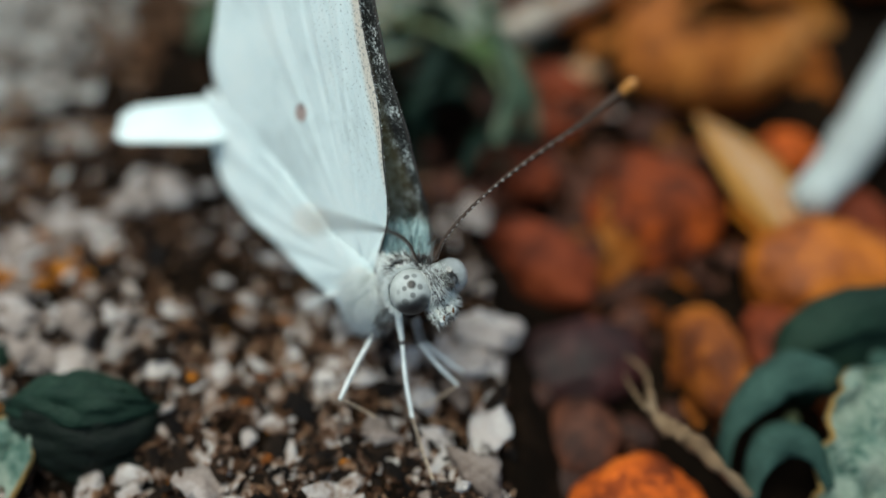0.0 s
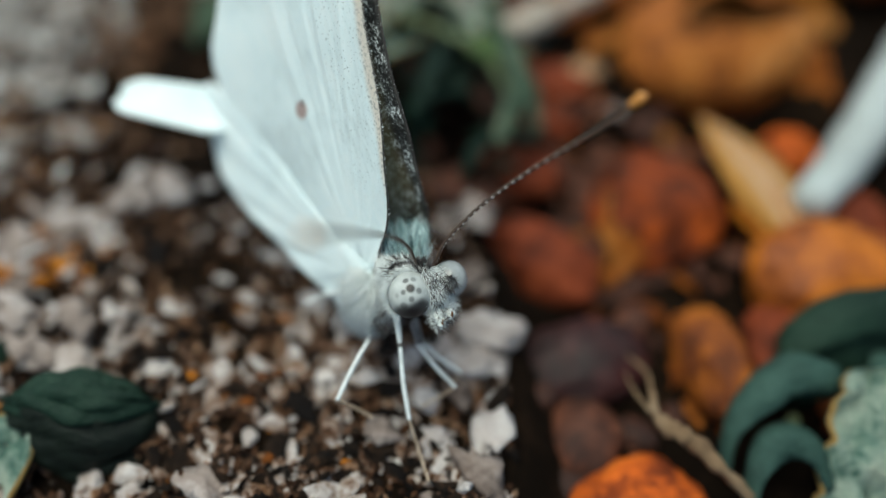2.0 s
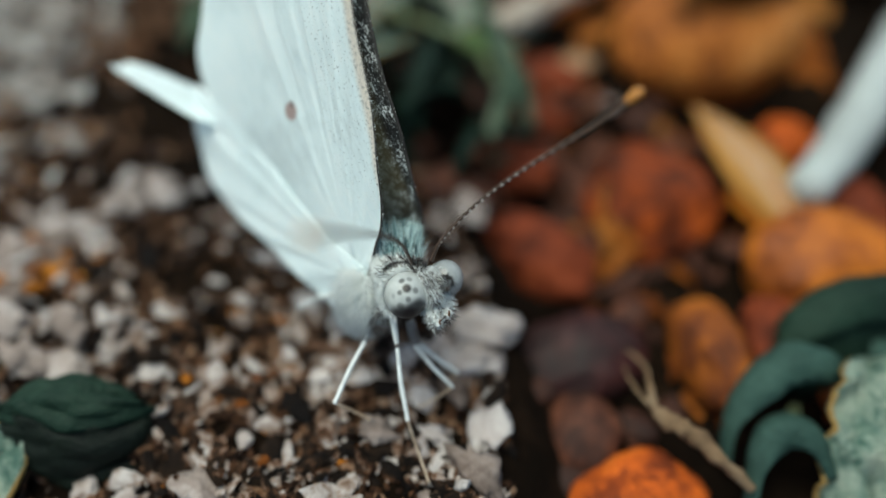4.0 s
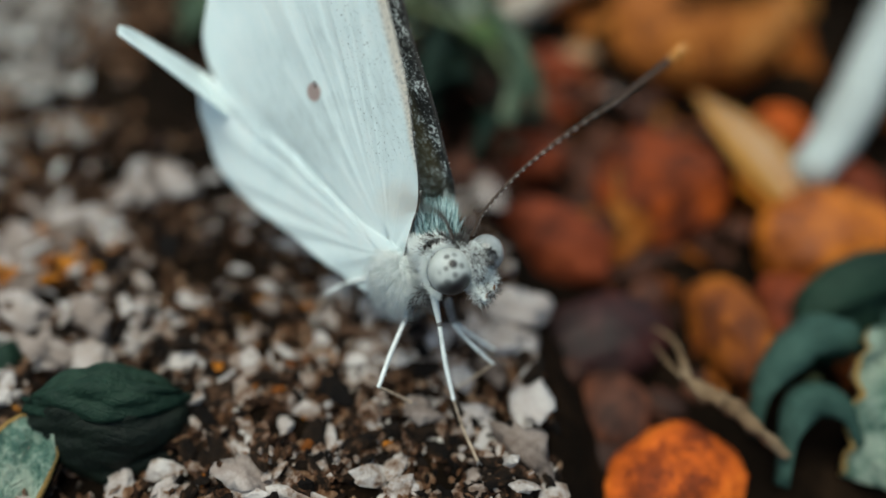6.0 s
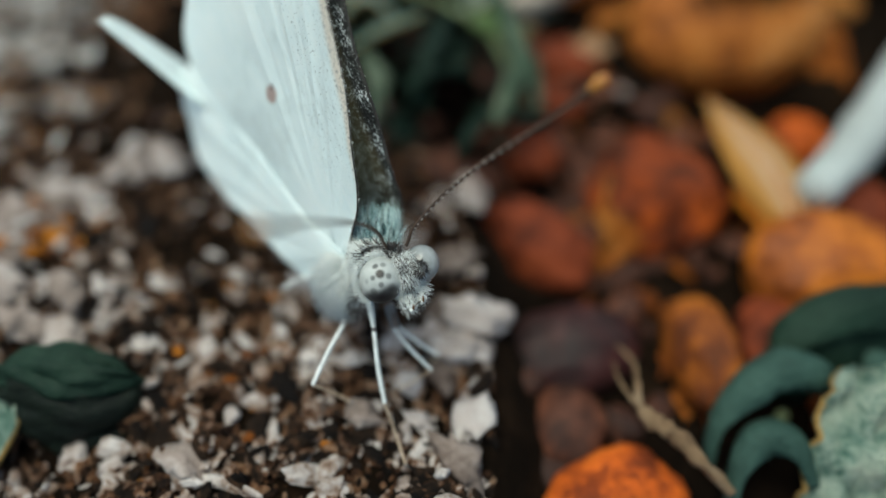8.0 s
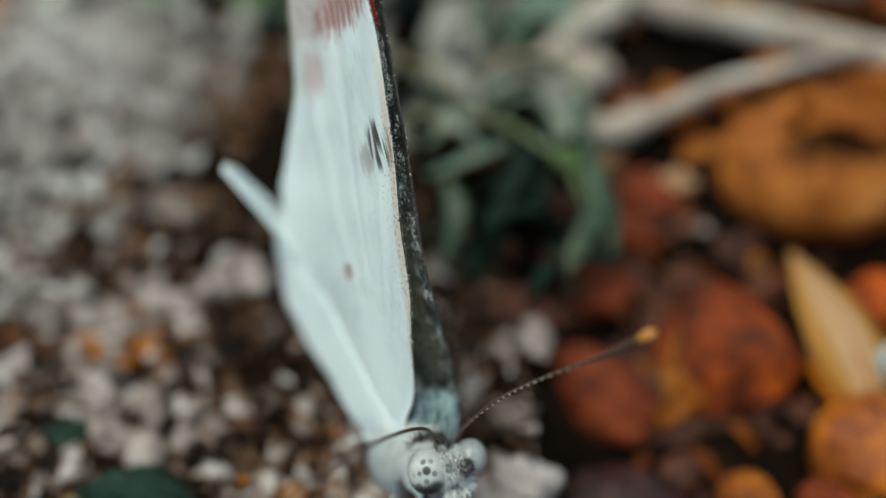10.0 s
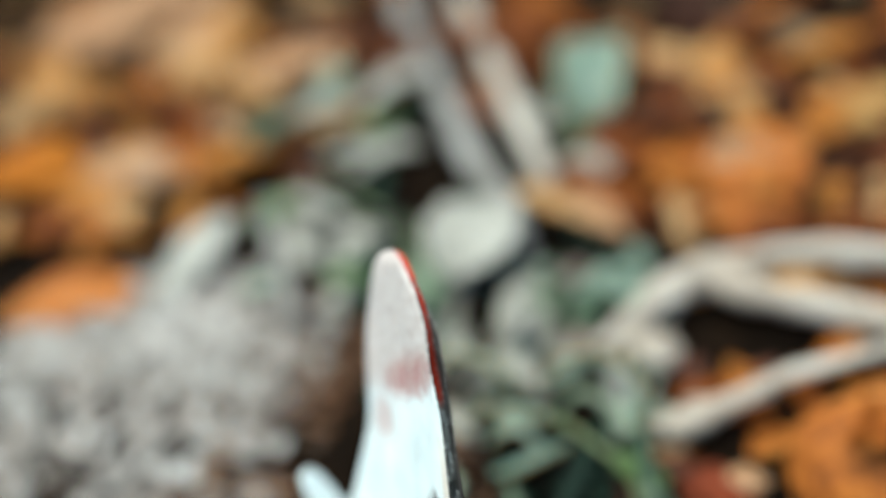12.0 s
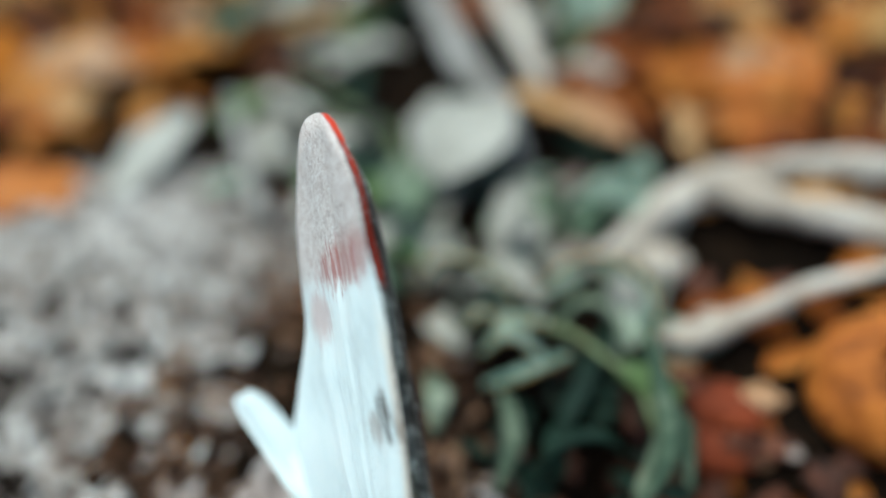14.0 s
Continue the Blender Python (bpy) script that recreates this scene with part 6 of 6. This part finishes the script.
# scaly fringe behind the near eye
_rng = np.random.default_rng(31)
_p, _n = [], []
for _k in range(600):
    _a = _rng.uniform(2.0, 5.0)
    _w = np.array([1, 0, 0]) * math.cos(_a) + UP * math.sin(_a) * -1
    _p.append(local((-0.93, -0.1, 6.84)) + _w * _rng.uniform(0.93, 1.02) - TO * _rng.uniform(0.0, 0.4))
    _n.append(_w * 0.9 + TO * 0.25)
hairs("eye_fringe", np.array(_p), np.array(_n), 0.34, 0.012, M_FUZZ, head, 0.25, 32, "white fringe behind the eye")
# palps, held forward below the face
for _q, _s in (((0.35, -0.9, 6.15), 1), ((0.72, -0.45, 6.1), 2)):
    _b = local((_q[0] - 0.3, _q[1] + 0.75, _q[2] + 0.05))
    palp = tube("palp", [_b, (_b + local(_q)) / 2 + UP * 0.05, local(_q), local(_q) + TO * 0.35 + UP * -0.12], [0.24, 0.3, 0.22, 0.08], M_BODY, butterfly, "white bristly palp with a thin amber tip", sides=10, n=16, wob=0.05, seed=_s)
    _pp, _nn = on_ball((_b + local(_q)) / 2, (0.3, 0.55, 0.32), 420, 40 + _s)
    hairs("bristle", _pp, _nn * 0.5 + TO * 0.6 - UP * 0.2 + SIDE * 0.3, 0.36, 0.013, M_FUZZ, palp, 0.3, 42 + _s, "white bristles")
    _cv, _cf = ball_data((0.05, 0.08, 0.26), 0.1, _s, 2)
    mesh_ob("palp_tip", _cv + local(_q) + TO * 0.3 + SIDE * 0.08, _cf, M_AMBERTIP, palp, "amber tip of the palp")
    _pp, _nn = on_ball(local(_q), (0.24, 0.3, 0.26), 60, 44 + _s)
    hairs("bristle", _pp, _nn + TO * 0.3, 0.34, 0.02, M_BRISTLE, palp, 0.3, 46 + _s, "dark bristles")


def antenna(path, label, r=0.075):
    """A ringed shaft and its club; the object's origin is at the socket."""
    base = local(path[0])
    pts = [local(q) - base for q in path]
    n = 140
    c = spline(pts, n)
    rad = [r * (1.0 + 0.16 * math.sin(math.tau * 34 * i / (n - 1)) + (1.2 if i > 92 else 0.0) * (i - 92) / 47) for i in range(n)]
    v, f, uv = tube_data(c[:, :], [1], 8, n=n)
    cc = np.repeat(c, 8, axis=0)
    v = np.array(v)
    v[:n * 8] = cc + (v[:n * 8] - cc) * np.repeat(rad, 8)[:, None]
    v[n * 8:] = [c[0], c[-1]]
    shaft = mesh_ob("antenna", v, f, M_ANT, butterfly, label, uv, at_mm(*base))
    e = c[-1]
    w = (c[-1] - c[-12])
    w /= np.linalg.norm(w)
    tube("club", [e - w * 0.55, e - w * 0.25, e, e + w * 0.14], [r * 2.0, r * 2.5, r * 2.8, r * 1.6], M_CLUB, shaft, "orange-brown club", sides=12, n=18)
    return shaft


ANT_BASE = (0.05, 1.2, 7.5)
antenna_far = antenna([ANT_BASE, (0.46, 1.55, 8.47), (1.79, 2.16, 10.00), (3.46, 2.36, 11.77), (5.59, 2.52, 13.70), (7.00, 2.66, 15.23)], "dark antenna ringed with white, orange club")
antenna_near = antenna([(-0.74, 0.95, 7.6), (-1.08, 0.93, 8.67), (-1.65, -0.16, 10.40), (-2.63, -2.69, 13.25), (-3.21, -5.48, 16.13)], "dark antenna ringed with white, held forward")


def leg(coxa, knee, ankle, foot, mid=None, r=0.112, thigh_mat=M_BODY):
    thigh = tube("leg", [local(coxa), (local(coxa) + local(knee)) / 2, local(knee)], [r * 1.5, r * 1.3, r * 0.9], thigh_mat, butterfly, "slender silvery white leg", sides=8)
    k, a, f = local(knee), local(ankle), local(foot)
    tube("shin", [k, k * 0.5 + a * 0.5 + np.array([-0.06, -0.05, 0.03]), a * 0.95 + k * 0.05, a], [r * 0.85, r * 0.95, r * 0.8, r * 0.95], M_LEG, thigh, "silvery white shin", sides=8, n=18)
    _kv, _kf = ball_data((r * 1.1, r * 1.1, r * 1.4), 0.1, 3, 2)
    mesh_ob("knee", _kv + k, _kf, M_FACE, thigh, "dark knee joint")
    m = local(mid) if mid is not None else (a + f) / 2 + np.array([0, 0, 0.15])
    pts = spline([a, m, f], 6)
    for i in range(5):
        tube("foot_joint", [pts[i], (pts[i] + pts[i + 1]) / 2, pts[i + 1]], [r * 0.5, r * 0.5, r * 0.72], M_TARSUS, thigh, "beige jointed foot" if i == 0 else "", sides=6, n=6)
    w = (pts[5] - pts[4]) / np.linalg.norm(pts[5] - pts[4])
    for sx in (-1, 1):
        tube("claw", [pts[5], pts[5] + w * 0.15 + np.array([sx * 0.07, 0, 0.03]), pts[5] + w * 0.22 + np.array([sx * 0.1, 0, -0.05])], [0.035, 0.025, 0.01], M_FACE, thigh, sides=5, n=6)
    _w = (k - a) / np.linalg.norm(k - a)
    P = [a + (k - a) * u for u in np.linspace(0.02, 0.95, 60)]
    N = [np.array([math.cos(q * 2.4), math.sin(q * 2.4), 0]) - _w * 0.9 for q in range(60)]
    hairs("spines", np.array(P) + np.array(N) * r * 0.5, np.array(N), 0.16, 0.012, M_LEG, thigh, 0.2, 51)
    return thigh


leg((-2.3, 0.9, 4.5), (-2.75, -0.1, 3.75), (-3.98, -2.53, 2.54), (-2.59, -2.42, 0.95), (-3.27, -2.37, 1.60))
leg((-1.55, 0.1, 5.2), (-1.35, -0.84, 4.36), (-0.88, -3.04, 2.03), (0.05, -4.9, 0.06), (-0.48, -3.7, 0.75))
# these two thighs are darkened to sink into the dark under the thorax
leg((-0.95, 0.5, 4.2), (-0.7, 0.05, 3.2), (1.04, -1.25, 1.83), (-0.5, -1.3, 0.06), (0.2, -1.3, 0.8), 0.088, M_FACE)
leg((-0.8, 0.8, 4.0), (-0.5, 0.45, 2.7), (1.27, -0.23, 1.42), (0.9, 0.2, 0.06), (1.2, 0.1, 0.6), 0.08, M_FACE)
leg((-3.2, 1.9, 4.6), (-5.35, 2.75, 2.95), (-6.24, 2.91, 2.05), (-7.0, 3.1, 0.06), (-6.7, 3.0, 0.9))
leg((-2.9, 2.6, 4.6), (-3.6, 3.4, 3.0), (-3.9, 4.6, 1.6), (-3.6, 5.6, 0.06))


# ---- what moves ----
def motions():
    walk(butterfly, [
        (0, pose(0.00033, 0.00088, 0.00001, -1.57, -0.37, -1.29)),
        (0.5, pose(0.00019, 0.00086, 0.00019, -0.81, -0.76, -0.42)),
        (1, pose(0.00027, 0.00084, -0.00011, -1.86, 1.33, -3.66)),
        (1.5, pose(0.00017, 0.00096, -0.00005, -0.40, 0.01, -1.58)),
        (2, pose(0.00015, 0.00091, -0.00003, -0.18, -0.34, -2.03)),
        (2.5, pose(0.00022, 0.00096, -0.00009, -0.02, -0.02, -1.73)),
        (3, pose(0.00032, 0.00092, -0.00011, -0.38, 0.50, -2.10)),
        (3.2, pose(0.00023, 0.00087, -0.00020, -0.77, 0.98, -2.44)),
        (3.83, pose(0.00018, 0.00085, -0.00018, -0.56, 0.81, -1.35)),
        (4.67, pose(0.00013, 0.00083, -0.00014, -0.25, 0.61, 0.10)),
        (5.3, pose(0.00009, 0.00083, -0.00012, 0.01, 0.48, 1.19)),
        (5.5, pose(-0.00001, 0.00078, 0.00000, 0.36, -0.08, 0.84)),
        (6, pose(-0.00006, 0.00067, 0.00016, 0.33, -0.20, 0.86)),
        (6.5, pose(0.00005, 0.00081, 0.00017, 0.58, -0.18, 1.07)),
        (7, pose(-0.00010, 0.00102, -0.00014, 0.16, 0.04, 1.05)),
        (7.2, pose(-0.00012, 0.00084, -0.00013, 0.40, -0.30, 0.54)),
        (7.83, pose(-0.00013, 0.00100, -0.00013, -0.32, -1.40, 0.24)),
        (8.67, pose(-0.00015, 0.00121, -0.00012, -1.29, -2.84, -0.17)),
        (9.3, pose(-0.00016, 0.00137, -0.00013, -2.02, -3.90, -0.48)),
        (9.5, pose(-0.00017, 0.00110, -0.00011, -2.26, -3.48, -0.58)),
        (9.7, pose(-0.00008, 0.00097, -0.00017, -1.75, -2.97, -0.70)),
        (10, pose(0.00001, 0.00080, -0.00035, -1.31, -2.72, -1.02)),
        (10.5, pose(-0.00025, 0.00065, -0.00040, 0.45, -1.30, -1.28)),
        (11, pose(-0.00003, 0.00041, 0.00024, 0.33, -0.83, -0.30)),
        (11.5, pose(-0.00016, 0.00086, 0.00034, 0.21, 0.08, -0.79)),
        (12, pose(0.00027, 0.00100, -0.00010, -0.35, 0.97, -0.88)),
        (12.5, pose(-0.00033, 0.00123, -0.00024, 0.21, 1.68, -0.54)),
        (13, pose(0.00069, 0.00030, -0.00058, -0.68, -0.62, -1.41)),
        (13.5, pose(-0.00026, 0.00107, 0.00011, 1.13, -0.98, 2.29)),
        (14, pose(-0.00021, 0.00063, -0.00017, 0.12, -3.11, 2.03)),
    ])
    walk(fold, [
        (0, pose(-0.01114, 0.01045, 0.00642, -30.2, 13.1, 174.3)),
        (0.2, pose(-0.01114, 0.01045, 0.00642, -30.6, 21.3, -177.1)),
        (0.4, pose(-0.01114, 0.01045, 0.00642, -29.5, 17.1, 177.9)),
        (0.6, pose(-0.01114, 0.01045, 0.00642, -28.4, 8.4, 168.5)),
        (0.8, pose(-0.01114, 0.01045, 0.00642, -0.3, -3.5, 156.6)),
        (1, pose(-0.01114, 0.01045, 0.00642, 5.5, -6.6, 152.8)),
        (1.2, pose(-0.01114, 0.01045, 0.00642, -30.8, 17.8, 179.4)),
        (1.4, pose(-0.01114, 0.01045, 0.00642, -12.9, 9.8, 170.8)),
        (1.5, pose(-0.01114, 0.01045, 0.00642, -19.1, 8.5, 169.3)),
        (1.6, pose(-0.01114, 0.01045, 0.00642, 11.5, -7.1, 150.7)),
        (1.8, pose(-0.01114, 0.01045, 0.00642, -26.3, 2.8, 163.0)),
        (2, pose(-0.01114, 0.01045, 0.00642, -27.0, 5.3, 166.0)),
        (2.2, pose(-0.01114, 0.01045, 0.00642, -27.7, 7.9, 168.9)),
        (2.4, pose(-0.01114, 0.01045, 0.00642, 8.6, -7.7, 150.2)),
        (2.5, pose(-0.01114, 0.01045, 0.00642, -18.4, 8.3, 169.8)),
        (2.6, pose(-0.01114, 0.01045, 0.00642, 55.2, -15.5, 137.7)),
        (2.8, pose(-0.01114, 0.01045, 0.00642, -17.7, 4.6, 166.0)),
        (3, pose(-0.01114, 0.01045, 0.00642, -9.5, -0.4, 160.0)),
        (3.2, pose(-0.01114, 0.01045, 0.00642, -8.8, -2.2, 158.8)),
        (4.2, pose(-0.01114, 0.01045, 0.00642, 17.6, -4.6, 155.7)),
        (5.3, pose(-0.01114, 0.01045, 0.00642, 29.4, 3.0, 155.9)),
        (5.5, pose(-0.01114, 0.01045, 0.00642, 10.8, -25.7, 176.9)),
        (6, pose(-0.01114, 0.01045, 0.00642, -0.5, -42.3, 187.8)),
        (6.5, pose(-0.01114, 0.01045, 0.00642, 13.7, -32.9, 170.4)),
        (7, pose(-0.01114, 0.01045, 0.00642, 13.5, -28.9, 168.6)),
        (7.2, pose(-0.01114, 0.01045, 0.00642, 13.5, -28.9, 168.6)),
        (8.3, pose(-0.01114, 0.01045, 0.00642, 17.5, -36.0, 169.4)),
        (9.3, pose(-0.01114, 0.01045, 0.00642, 21.5, -42.5, 170.0)),
        (9.5, pose(-0.01114, 0.01045, 0.00642, 21.9, -43.2, 170.2)),
        (10, pose(-0.01114, 0.01045, 0.00642, 20.2, -50.6, 174.5)),
        (10.5, pose(-0.01114, 0.01045, 0.00642, 23.8, -51.3, 170.6)),
        (11.5, pose(-0.01114, 0.01045, 0.00642, 26.7, -44.6, 162.2)),
        (12, pose(-0.01114, 0.01045, 0.00642, 26.0, -36.0, 156.0)),
        (12.5, pose(-0.01114, 0.01045, 0.00642, 24.0, -26.0, 150.0)),
        (14, pose(-0.01114, 0.01045, 0.00642, 24.0, -23.9, 149.5)),
    ])
    walk(antenna_far, [
        (0, pose(0.00005, 0.00020, 0.00750, -0.0, 0.0, 0.0)),
        (0.5, pose(0.00005, 0.00020, 0.00750, 0.8, 0.0, -0.7)),
        (1, pose(0.00005, 0.00020, 0.00750, -1.8, 3.9, 0.8)),
        (1.5, pose(0.00005, 0.00020, 0.00750, 1.3, 0.8, -1.4)),
        (2, pose(0.00005, 0.00020, 0.00750, 0.6, 1.0, -0.7)),
        (2.5, pose(0.00005, 0.00020, 0.00750, 0.4, 0.5, -0.5)),
        (3, pose(0.00005, 0.00020, 0.00750, 0.0, 1.4, -0.3)),
        (3.2, pose(0.00005, 0.00020, 0.00750, 1.7, 0.3, -1.6)),
        (5.3, pose(0.00005, 0.00020, 0.00750, -2.0, 4.3, 0.9)),
        (5.5, pose(0.00005, 0.00020, 0.00750, -1.8, 2.6, 1.1)),
        (6, pose(0.00005, 0.00020, 0.00750, -0.0, 1.3, -0.2)),
        (6.5, pose(0.00005, 0.00020, 0.00750, -2.6, 3.6, 1.6)),
        (7, pose(0.00005, 0.00020, 0.00750, 2.2, -0.4, -1.8)),
        (7.2, pose(0.00005, 0.00020, 0.00750, 3.1, -1.1, -2.6)),
        (9.3, pose(0.00005, 0.00020, 0.00750, 1.9, -0.2, -1.6)),
        (9.5, pose(0.00005, 0.00020, 0.00750, 1.8, -0.4, -1.6)),
        (10, pose(0.00005, 0.00020, 0.00750, 0.0, 0.7, -0.2)),
        (10.5, pose(0.00005, 0.00020, 0.00750, 1.3, -1.1, -1.0)),
        (14, pose(0.00005, 0.00020, 0.00750, 1.3, -1.1, -1.0)),
    ])


motions()
